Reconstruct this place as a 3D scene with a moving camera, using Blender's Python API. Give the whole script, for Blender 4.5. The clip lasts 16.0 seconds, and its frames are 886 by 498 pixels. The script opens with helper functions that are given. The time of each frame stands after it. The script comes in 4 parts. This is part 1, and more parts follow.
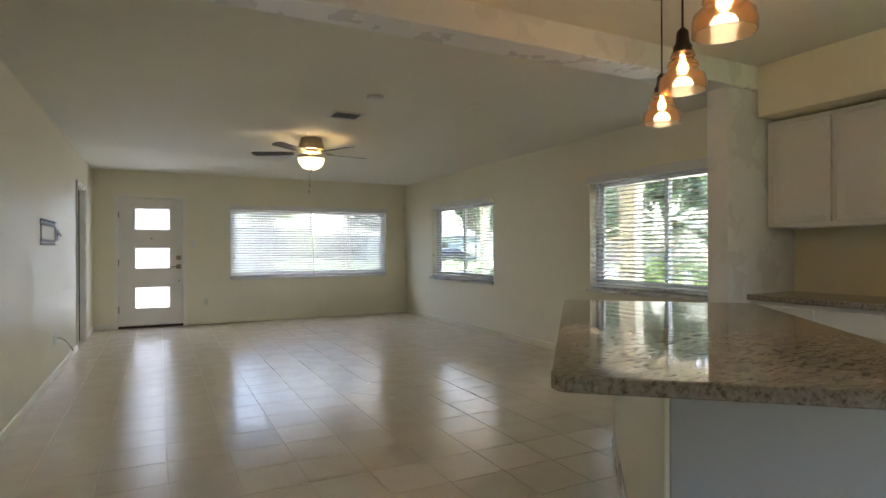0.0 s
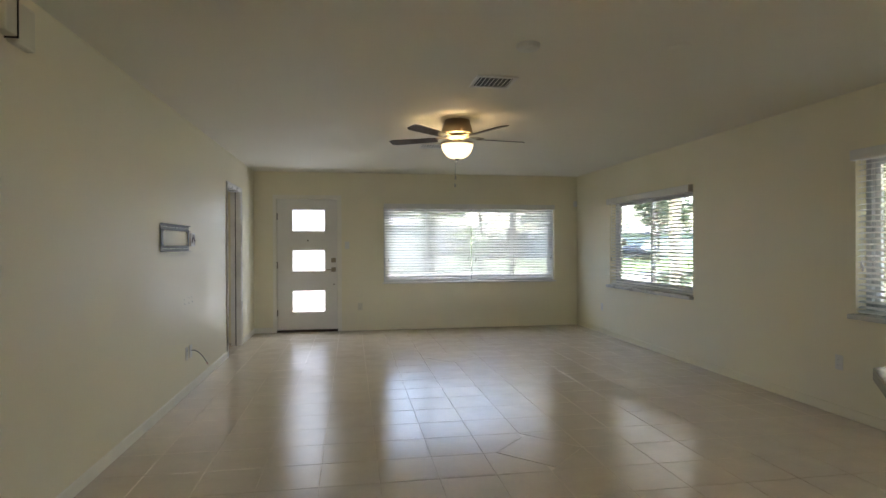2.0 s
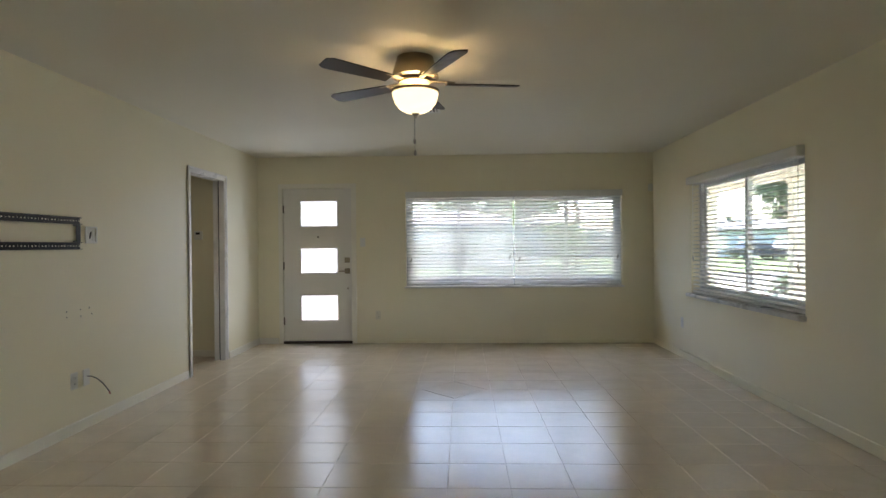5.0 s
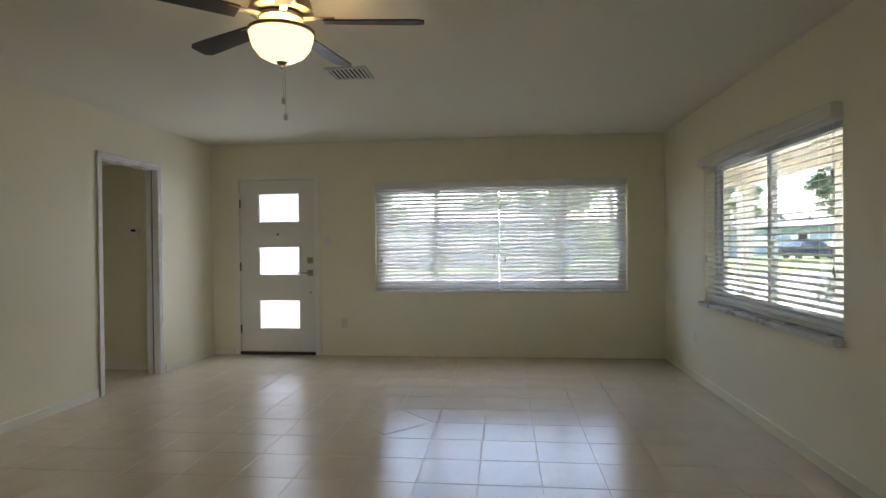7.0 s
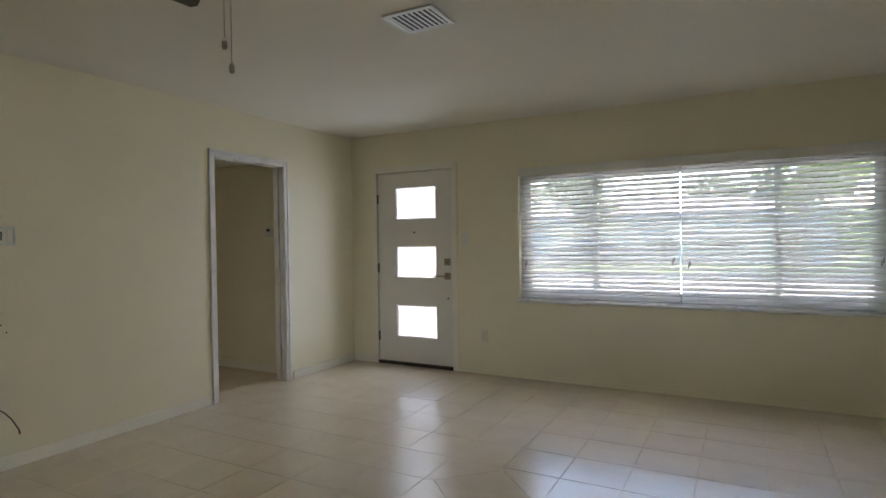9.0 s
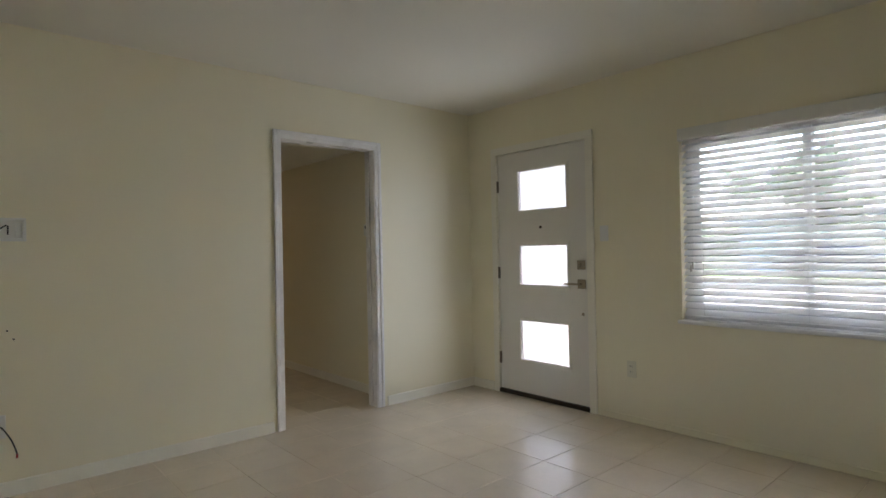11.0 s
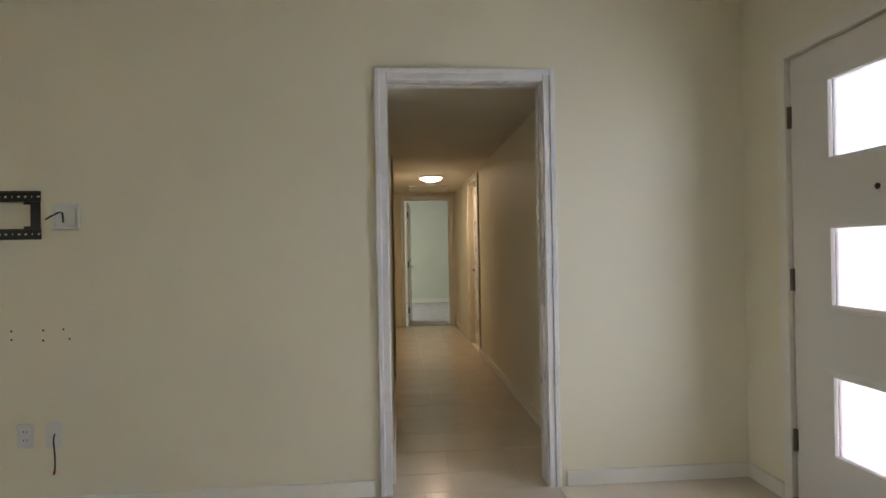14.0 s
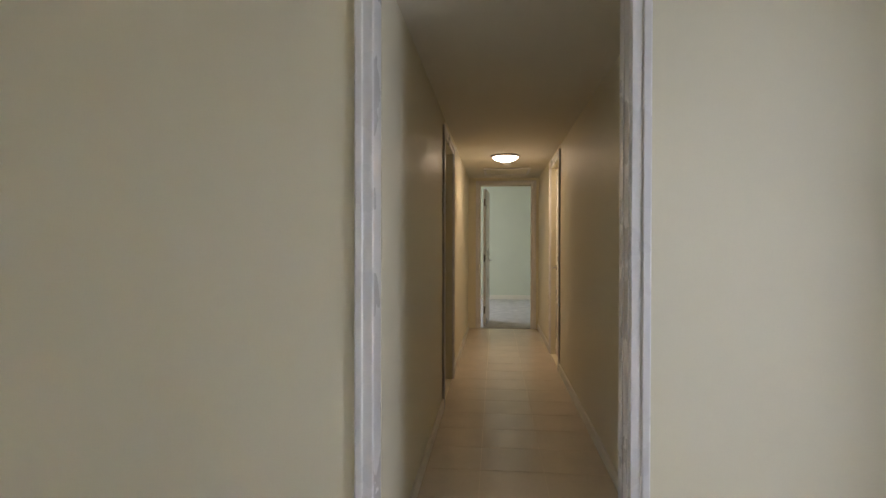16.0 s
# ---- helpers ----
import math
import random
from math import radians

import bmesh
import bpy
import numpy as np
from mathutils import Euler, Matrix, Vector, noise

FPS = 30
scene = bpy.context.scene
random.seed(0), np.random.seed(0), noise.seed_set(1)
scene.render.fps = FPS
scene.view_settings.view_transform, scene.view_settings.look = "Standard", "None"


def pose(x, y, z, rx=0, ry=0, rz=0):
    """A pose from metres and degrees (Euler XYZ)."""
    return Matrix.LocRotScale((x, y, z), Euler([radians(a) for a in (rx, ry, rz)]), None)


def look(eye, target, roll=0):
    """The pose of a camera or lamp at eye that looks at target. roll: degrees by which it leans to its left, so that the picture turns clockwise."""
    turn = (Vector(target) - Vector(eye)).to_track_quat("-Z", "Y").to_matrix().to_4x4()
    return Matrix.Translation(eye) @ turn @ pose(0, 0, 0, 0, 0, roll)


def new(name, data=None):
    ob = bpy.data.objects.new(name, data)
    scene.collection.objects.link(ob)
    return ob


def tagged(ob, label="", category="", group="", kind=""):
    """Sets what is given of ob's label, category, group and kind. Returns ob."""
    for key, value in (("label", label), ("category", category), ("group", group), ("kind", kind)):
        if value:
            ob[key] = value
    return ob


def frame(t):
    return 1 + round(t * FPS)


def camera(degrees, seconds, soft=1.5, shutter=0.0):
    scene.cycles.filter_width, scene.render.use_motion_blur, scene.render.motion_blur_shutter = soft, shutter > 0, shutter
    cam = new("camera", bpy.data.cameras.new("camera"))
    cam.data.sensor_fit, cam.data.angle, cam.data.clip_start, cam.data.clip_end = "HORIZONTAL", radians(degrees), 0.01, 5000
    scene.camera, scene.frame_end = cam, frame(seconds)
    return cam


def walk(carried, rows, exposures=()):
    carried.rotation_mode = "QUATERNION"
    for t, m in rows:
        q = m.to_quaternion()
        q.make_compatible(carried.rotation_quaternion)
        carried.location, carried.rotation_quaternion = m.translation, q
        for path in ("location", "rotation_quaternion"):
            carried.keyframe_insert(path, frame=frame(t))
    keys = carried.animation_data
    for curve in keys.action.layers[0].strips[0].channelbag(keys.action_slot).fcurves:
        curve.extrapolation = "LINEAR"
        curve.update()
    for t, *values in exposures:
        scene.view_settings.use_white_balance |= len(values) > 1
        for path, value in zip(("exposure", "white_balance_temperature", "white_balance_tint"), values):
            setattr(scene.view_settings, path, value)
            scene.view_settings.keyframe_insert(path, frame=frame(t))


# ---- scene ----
cam = camera(76.8, 16.0)
PATH = [
    (0, (0.419, 0.136, 1.24), (1.324, 1.919, 1.238), -0.2),
    (0.5, (0.541, 0.441, 1.278), (1.261, 2.307, 1.267), -0.2),
    (1, (0.667, 0.756, 1.281), (1.248, 2.67, 1.27), -0.3),
    (1.5, (0.836, 1.042, 1.307), (1.254, 2.997, 1.297), -0.3),
    (2, (0.972, 1.32, 1.322), (1.296, 3.293, 1.311), -0.2),
    (2.5, (1.134, 1.601, 1.317), (1.439, 3.577, 1.309), -0.2),
    (3, (1.366, 1.863, 1.302), (1.586, 3.85, 1.295), -0.3),
    (3.5, (1.599, 2.125, 1.286), (1.75, 4.119, 1.282), -0.4),
    (4, (1.841, 2.364, 1.295), (1.964, 4.36, 1.288), -0.5),
    (4.2, (1.927, 2.455, 1.302), (2.009, 4.453, 1.291), -0.5),
    (6.5, (2.74, 3.609, 1.256), (2.551, 5.6, 1.242), -0.6),
    (7, (2.944, 3.863, 1.267), (2.73, 5.851, 1.253), -0.6),
    (7.5, (3.113, 4.138, 1.279), (2.711, 6.097, 1.262), -0.7),
    (8, (3.211, 4.455, 1.294), (2.65, 6.374, 1.274), -0.7),
    (8.5, (3.295, 4.797, 1.308), (2.593, 6.669, 1.284), -0.9),
    (9, (3.372, 5.156, 1.32), (2.421, 6.915, 1.291), -0.8),
    (9.2, (3.367, 5.313, 1.32), (2.327, 7.022, 1.292), -0.9),
    (11.5, (3.113, 6.924, 1.204), (1.464, 8.056, 1.218), -1.0),
    (12, (2.993, 7.242, 1.199), (1.207, 8.141, 1.209), -0.9),
    (12.5, (2.83, 7.563, 1.222), (0.991, 8.35, 1.225), -0.9),
    (13, (2.677, 7.898, 1.231), (0.759, 8.464, 1.231), -0.9),
    (13.5, (2.491, 8.163, 1.195), (0.517, 8.484, 1.206), -0.9),
    (14, (2.28, 8.373, 1.19), (0.287, 8.539, 1.201), -1.0),
    (14.5, (2.103, 8.558, 1.19), (0.105, 8.478, 1.201), -1.2),
    (15, (1.88, 8.644, 1.167), (-0.11, 8.446, 1.176), -0.8),
    (15.5, (1.595, 8.686, 1.192), (-0.395, 8.486, 1.186), -0.0),
    (16, (1.242, 8.716, 1.206), (-0.749, 8.53, 1.187), 0.1),
]
walk(cam, [(t, look(eye, target, roll)) for t, eye, target, roll in PATH],
     exposures=((0, 4.72, 6650, 12), (3.0, 4.54, 6850, 12), (4.2, 4.54, 6850, 12), (6.5, 4.25, 6850, 13), (9.5, 4.25, 6850, 13), (12.5, 4.48, 6850, 15), (15.5, 4.58, 6700, 17)))

# ==== body ====

# ---- world, sun, exposure ----
world = bpy.data.worlds.new("world")
scene.world = world
world.use_nodes = True
wn = world.node_tree
sky = wn.nodes.new("ShaderNodeTexSky")
sky.sky_type, sky.sun_disc = "NISHITA", False
sky.sun_elevation, sky.sun_rotation = radians(59), radians(75)
sky.air_density, sky.dust_density = 1.0, 3.0
wn.nodes["Background"].inputs["Strength"].default_value = 0.15
wn.links.new(sky.outputs[0], wn.nodes["Background"].inputs["Color"])
sun = new("sun", bpy.data.lights.new("sun", "SUN"))
sun.data.energy, sun.data.angle, sun.data.color = 3.2, radians(0.5), (1.0, 0.96, 0.9)
sun.matrix_world = look((9.0, 2.4, 15.5), (0, 0, 0))
scene.view_settings.exposure = 3.88

# ---- plan ----
XL, XR, YF, YB, ZC = -0.49, 4.70, 10.18, -3.0, 2.47
ZK = 2.52                      # kitchen ceiling
WIN1 = (1.48, 4.30, 0.75, 1.97)    # front window: x, x, z, z
WIN2 = (6.97, 8.98, 0.75, 1.97)    # side windows: y, y, z, z
WIN3 = (3.02, 4.95, 0.80, 2.00)
HS, HN, HE, HC = 8.336, 9.325, -6.74, 2.14   # hall: south, north, end, ceiling

# ---- materials ----


def mat(name, color, rough=0.6, metal=0.0, var=0.06, scale=3.0, fine=90.0, bump=0.05, spec=0.5, per=0.0, roughvar=0.08, dist=0.002):
    m = bpy.data.materials.new(name)
    m.use_nodes = True
    nt = m.node_tree
    b = nt.nodes["Principled BSDF"]
    co = nt.nodes.new("ShaderNodeTexCoord")
    n1, n2 = nt.nodes.new("ShaderNodeTexNoise"), nt.nodes.new("ShaderNodeTexNoise")
    geo = nt.nodes.new("ShaderNodeNewGeometry")
    for n, s, d in ((n1, scale, 5), (n2, fine, 3)):
        n.inputs["Scale"].default_value, n.inputs["Detail"].default_value = s, d
        nt.links.new(geo.outputs["Position"], n.inputs["Vector"])
    mx = nt.nodes.new("ShaderNodeMath"); mx.operation = "MULTIPLY_ADD"
    nt.links.new(n2.outputs["Fac"], mx.inputs[0]); mx.inputs[1].default_value = 0.35
    nt.links.new(n1.outputs["Fac"], mx.inputs[2])
    mr = nt.nodes.new("ShaderNodeMapRange")
    mr.inputs["From Min"].default_value, mr.inputs["From Max"].default_value = 0.35, 1.0
    mr.inputs["To Min"].default_value, mr.inputs["To Max"].default_value = 1 - var, 1 + var
    nt.links.new(mx.outputs[0], mr.inputs["Value"])
    last = mr.outputs[0]
    if per:
        oi = nt.nodes.new("ShaderNodeObjectInfo")
        pr = nt.nodes.new("ShaderNodeMapRange")
        pr.inputs["To Min"].default_value, pr.inputs["To Max"].default_value = 1 - per, 1 + per
        nt.links.new(oi.outputs["Random"], pr.inputs["Value"])
        pm = nt.nodes.new("ShaderNodeMath"); pm.operation = "MULTIPLY"
        nt.links.new(last, pm.inputs[0]); nt.links.new(pr.outputs[0], pm.inputs[1])
        last = pm.outputs[0]
    vm = nt.nodes.new("ShaderNodeVectorMath"); vm.operation = "SCALE"
    vm.inputs[0].default_value = color
    nt.links.new(last, vm.inputs["Scale"])
    nt.links.new(vm.outputs[0], b.inputs["Base Color"])
    rr = nt.nodes.new("ShaderNodeMapRange")
    rr.inputs["From Min"].default_value, rr.inputs["From Max"].default_value = 0.3, 0.7
    rr.inputs["To Min"].default_value, rr.inputs["To Max"].default_value = max(rough - roughvar, 0.02), min(rough + roughvar, 1)
    nt.links.new(n1.outputs["Fac"], rr.inputs["Value"]); nt.links.new(rr.outputs[0], b.inputs["Roughness"])
    b.inputs["Metallic"].default_value = metal
    b.inputs["Specular IOR Level"].default_value = spec
    if bump:
        bp = nt.nodes.new("ShaderNodeBump")
        bp.inputs["Strength"].default_value, bp.inputs["Distance"].default_value = bump, dist
        nt.links.new(mx.outputs[0], bp.inputs["Height"]); nt.links.new(bp.outputs[0], b.inputs["Normal"])
    return m


def glass_mat(name, color=(1, 1, 1), rough=0.0, alpha_mix=0.0):
    m = bpy.data.materials.new(name)
    m.use_nodes = True
    b = m.node_tree.nodes["Principled BSDF"]
    b.inputs["Base Color"].default_value = (*color, 1)
    b.inputs["Roughness"].default_value = rough
    b.inputs["Transmission Weight"].default_value = 1.0
    b.inputs["IOR"].default_value = 1.45
    return m


def glow_mat(name, color, strength, base=(0.8, 0.8, 0.8)):
    m = bpy.data.materials.new(name)
    m.use_nodes = True
    b = m.node_tree.nodes["Principled BSDF"]
    b.inputs["Base Color"].default_value = (*base, 1)
    b.inputs["Emission Color"].default_value = (*color, 1)
    b.inputs["Emission Strength"].default_value = strength
    b.inputs["Roughness"].default_value = 0.3
    return m


WALL = mat("wall_paint", (0.86, 0.80, 0.61), 0.5, var=0.03, scale=1.2, fine=160, bump=0.12)
CEIL = mat("ceiling_paint", (0.81, 0.775, 0.67), 0.8, var=0.03, scale=1.0, fine=60, bump=0.35, dist=0.004)
TRIM = mat("trim_paint", (0.85, 0.83, 0.805), 0.3, var=0.03, scale=4, fine=120, bump=0.06)
SKIRT = mat("skirting_paint", (0.86, 0.825, 0.72), 0.42, var=0.04, scale=5, fine=120, bump=0.06)
DOORP = mat("door_paint", (0.80, 0.77, 0.71), 0.4, var=0.02, scale=3, fine=140, bump=0.05)
TILE = mat("floor_tile", (0.78, 0.675, 0.54), 0.205, var=0.06, scale=5, fine=40, bump=0.0, per=0.006, roughvar=0.03, spec=1.0)
GROUT = mat("grout", (0.72, 0.62, 0.49), 0.9, var=0.15, scale=12, bump=0.2)
BLIND = mat("blind_slat", (0.86, 0.86, 0.84), 0.4, var=0.02, scale=6, bump=0.03)
nt = BLIND.node_tree
tr, mxs = nt.nodes.new("ShaderNodeBsdfTranslucent"), nt.nodes.new("ShaderNodeMixShader")
tr.inputs["Color"].default_value = (0.88, 0.88, 0.87, 1)
mxs.inputs["Fac"].default_value = 0.44
nt.links.new(nt.nodes["Principled BSDF"].outputs[0], mxs.inputs[1]); nt.links.new(tr.outputs[0], mxs.inputs[2])
nt.links.new(mxs.outputs[0], nt.nodes["Material Output"].inputs["Surface"])
VINYL = mat("window_vinyl", (0.58, 0.60, 0.63), 0.35, var=0.03, bump=0.03)
SILL = mat("sill_stone", (0.55, 0.54, 0.52), 0.3, var=0.2, scale=9, bump=0.05)
NICKEL = mat("brushed_nickel", (0.38, 0.32, 0.24), 0.42, metal=1.0, var=0.05, scale=20, bump=0.04, roughvar=0.04)
STEEL = mat("satin_steel", (0.45, 0.43, 0.40), 0.35, metal=1.0, var=0.08, scale=20)
HINGE = mat("dull_hinge_steel", (0.20, 0.17, 0.14), 0.45, metal=0.7)
BLACKM = mat("black_metal", (0.02, 0.018, 0.016), 0.4, metal=0.3, var=0.15)
BLADE = mat("dark_wood_blade", (0.035, 0.022, 0.015), 0.4, var=0.25, scale=10, bump=0.1)
CHIME = mat("yellowed_plastic", (0.74, 0.70, 0.56), 0.4, var=0.02, bump=0.02)
PLASTIC = mat("white_plastic", (0.78, 0.77, 0.72), 0.4, var=0.02, bump=0.02)
BLACKP = mat("black_plastic", (0.015, 0.015, 0.015), 0.4)
REDP = mat("red_plastic", (0.35, 0.03, 0.02), 0.4)
BRONZE = mat("bronze_threshold", (0.05, 0.035, 0.025), 0.4, metal=0.6)
CAB = mat("cabinet_paint", (0.78, 0.77, 0.74), 0.35, var=0.02, bump=0.04)
# grey puts the shade on the island's white panels into the colour
ISLAND = mat("island_panel_paint", (0.42, 0.41, 0.385), 0.45, var=0.02, bump=0.05)
CARPET = mat("grey_carpet", (0.56, 0.55, 0.53), 1.0, var=0.25, scale=6, fine=220, bump=0.6, dist=0.006)
MINT = mat("mint_wall_paint", (0.68, 0.72, 0.60), 0.6, var=0.03, bump=0.08)
# pane tints, darkened further to dim the overbright view outdoors
GLASS = glass_mat("window_glass", (0.60, 0.62, 0.64))
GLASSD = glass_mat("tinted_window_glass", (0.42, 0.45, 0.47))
SHADE = glass_mat("amber_ribbed_glass", (0.97, 0.66, 0.42), 0.16)
CONC = mat("driveway_concrete", (0.38, 0.37, 0.355), 0.85, var=0.12, scale=1.5, bump=0.2)
GRASS = mat("lawn", (0.10, 0.15, 0.05), 0.9, var=0.4, scale=3, fine=60, bump=0.5, dist=0.02)
ASPH = mat("asphalt", (0.10, 0.10, 0.10), 0.9, var=0.15)
STUCCO = mat("porch_stucco", (0.52, 0.48, 0.39), 0.8, var=0.05, bump=0.3)
HOUSEW = mat("far_house_wall", (0.32, 0.37, 0.44), 0.8, var=0.06)
ROOFM = mat("far_house_roof", (0.17, 0.17, 0.19), 0.9, var=0.2)
LEAF = mat("leaf", (0.08, 0.11, 0.055), 0.6, var=0.35, scale=2)
LEAFL = mat("bright_leaf", (0.17, 0.24, 0.06), 0.6, var=0.35, scale=4)
PALM = mat("palm_leaf", (0.045, 0.075, 0.03), 0.5, var=0.3, scale=5)
BARK = mat("bark", (0.18, 0.14, 0.11), 0.95, var=0.3, scale=8, bump=0.6, dist=0.02)
PINKW = mat("pink_house_wall", (0.62, 0.42, 0.36), 0.8)
CARW = mat("silver_car_paint", (0.5, 0.5, 0.52), 0.3, metal=0.4)
ROADM = mat("bleached_street", (0.24, 0.24, 0.24), 0.9, var=0.12, scale=1.2, bump=0.2)
CARB = mat("car_paint", (0.015, 0.02, 0.04), 0.25, metal=0.3, var=0.05)
DARKG = mat("dark_window_glass", (0.03, 0.035, 0.04), 0.1, var=0.05)
TYRE = mat("tyre_rubber", (0.02, 0.02, 0.02), 0.8)


def granite():
    m = mat("speckled_granite", (0.36, 0.31, 0.25), 0.05, var=0.1, bump=0.0, roughvar=0.03)
    nt = m.node_tree
    b = nt.nodes["Principled BSDF"]
    geo = nt.nodes.new("ShaderNodeNewGeometry")
    mp = nt.nodes.new("ShaderNodeMapping")
    mp.inputs["Rotation"].default_value = (0, 0, radians(-12))
    mp.inputs["Scale"].default_value = (0.55, 1.6, 1.0)
    nt.links.new(geo.outputs["Position"], mp.inputs["Vector"])
    v = nt.nodes.new("ShaderNodeTexNoise"); v.inputs["Scale"].default_value, v.inputs["Detail"].default_value = 50, 7
    v.inputs["Roughness"].default_value = 0.7
    v2 = nt.nodes.new("ShaderNodeTexVoronoi"); v2.inputs["Scale"].default_value = 70
    nt.links.new(mp.outputs[0], v.inputs["Vector"]); nt.links.new(mp.outputs[0], v2.inputs["Vector"])
    r = nt.nodes.new("ShaderNodeValToRGB")
    e = r.color_ramp.elements
    e[0].position, e[0].color = 0.34, (0.10, 0.085, 0.075, 1)
    e[1].position, e[1].color = 0.70, (0.42, 0.37, 0.32, 1)
    for p, c in ((0.43, (0.21, 0.17, 0.14, 1)), (0.50, (0.31, 0.265, 0.22, 1))):
        x = e.new(p); x.color = c
    mx = nt.nodes.new("ShaderNodeMath"); mx.operation = "MULTIPLY_ADD"
    nt.links.new(v2.outputs["Distance"], mx.inputs[0]); mx.inputs[1].default_value = 0.14
    ad = nt.nodes.new("ShaderNodeMath"); ad.operation = "SUBTRACT"; ad.inputs[1].default_value = 0.05
    nt.links.new(v.outputs["Fac"], ad.inputs[0]); nt.links.new(ad.outputs[0], mx.inputs[2])
    nt.links.new(mx.outputs[0], r.inputs["Fac"]); nt.links.new(r.outputs["Color"], b.inputs["Base Color"])
    return m


GRANITE = granite()

# ---- mesh helpers ----


def box(bm, lo, hi, bevel=0.0, m=None):
    """A box between two corners, its edges bevelled, moved by the matrix m."""
    x0, y0, z0 = lo
    x1, y1, z1 = hi
    vs = [bm.verts.new(p) for p in ((x0, y0, z0), (x1, y0, z0), (x1, y1, z0), (x0, y1, z0), (x0, y0, z1), (x1, y0, z1), (x1, y1, z1), (x0, y1, z1))]
    fs = [bm.faces.new([vs[i] for i in f]) for f in ((3, 2, 1, 0), (4, 5, 6, 7), (0, 1, 5, 4), (1, 2, 6, 5), (2, 3, 7, 6), (3, 0, 4, 7))]
    if bevel:
        es = list({e for f in fs for e in f.edges})
        r = bmesh.ops.bevel(bm, geom=es, offset=bevel, segments=2 if bevel > 0.004 else 1, affect="EDGES", profile=0.5)
        vs = list({v for f in r["faces"] for v in f.verts} | {v for v in vs if v.is_valid})
    if m is not None:
        bmesh.ops.transform(bm, matrix=m, verts=vs)
    return vs


def lathe(bm, profile, n=32, m=None, cap=True):
    """A turned shape round z from (radius, height) pairs."""
    rings = []
    for r, z in profile:
        rings.append([bm.verts.new((r * math.cos(2 * math.pi * i / n), r * math.sin(2 * math.pi * i / n), z)) for i in range(n)])
    for a, b in zip(rings, rings[1:]):
        for i in range(n):
            bm.faces.new((a[i], a[(i + 1) % n], b[(i + 1) % n], b[i]))
    if cap:
        bm.faces.new(rings[0][::-1])
        bm.faces.new(rings[-1])
    vs = [v for ring in rings for v in ring]
    if m is not None:
        bmesh.ops.transform(bm, matrix=m, verts=vs)
    return vs


def tube(bm, pts, r, n=8):
    """A round tube along points; r a number or one per point."""
    rs = r if isinstance(r, (list, tuple)) else [r] * len(pts)
    pts = [Vector(p) for p in pts]
    rings = []
    for i, p in enumerate(pts):
        d = (pts[min(i + 1, len(pts) - 1)] - pts[max(i - 1, 0)]).normalized()
        s = d.cross(Vector((0.31, 0.17, 0.93))).normalized()
        u = s.cross(d)
        rings.append([bm.verts.new(p + rs[i] * (math.cos(2 * math.pi * k / n) * s + math.sin(2 * math.pi * k / n) * u)) for k in range(n)])
    for a, b in zip(rings, rings[1:]):
        for k in range(n):
            bm.faces.new((a[k], a[(k + 1) % n], b[(k + 1) % n], b[k]))
    bm.faces.new(rings[0][::-1]); bm.faces.new(rings[-1])


def part(name, bm, material, parent=None, label="", smooth=False, kind=""):
    me = bpy.data.meshes.new(name)
    bmesh.ops.recalc_face_normals(bm, faces=bm.faces)
    bm.to_mesh(me)
    bm.free()
    me.materials.append(material)
    if smooth:
        for p in me.polygons:
            p.use_smooth = True
        me.set_sharp_from_angle(angle=radians(40))
    ob = new(name, me)
    if parent is not None:
        ob.parent = parent
        ob.matrix_parent_inverse = parent.matrix_basis.inverted() if parent.parent is None else (parent.parent.matrix_basis @ parent.matrix_basis).inverted()
    return tagged(ob, label=label, kind=kind)


def solid(name, lo, hi, material, parent=None, label="", bevel=0.002, kind="", m=None):
    bm = bmesh.new()
    box(bm, lo, hi, bevel, m)
    return part(name, bm, material, parent, label, kind=kind)


def thing(name, at, label, category, group=""):
    ob = new(name)
    ob.location = at
    bpy.context.view_layer.update()
    return tagged(ob, label, category, group)


def structure(name, boxes, material, label="", bevel=0.0):
    bm = bmesh.new()
    for lo, hi in boxes:
        box(bm, lo, hi, bevel)
    return part(name, bm, material, None, label, kind="structure")


def wall_x(name, x0, x1, y0, y1, z0, z1, holes, material, label):
    """A wall along y between x0 and x1 with openings (y, y, z, z)."""
    bs, y = [], y0
    for a, b, c, d in sorted(holes):
        bs.append(((x0, y, z0), (x1, a, z1)))
        if c > z0:
            bs.append(((x0, a, z0), (x1, b, c)))
        if d < z1:
            bs.append(((x0, a, d), (x1, b, z1)))
        y = b
    bs.append(((x0, y, z0), (x1, y1, z1)))
    return structure(name, bs, material, label)


def wall_y(name, y0, y1, x0, x1, z0, z1, holes, material, label):
    bs, x = [], x0
    for a, b, c, d in sorted(holes):
        bs.append(((x, y0, z0), (a, y1, z1)))
        if c > z0:
            bs.append(((a, y0, z0), (b, y1, c)))
        if d < z1:
            bs.append(((a, y0, d), (b, y1, z1)))
        x = b
    bs.append(((x, y0, z0), (x1, y1, z1)))
    return structure(name, bs, material, label)


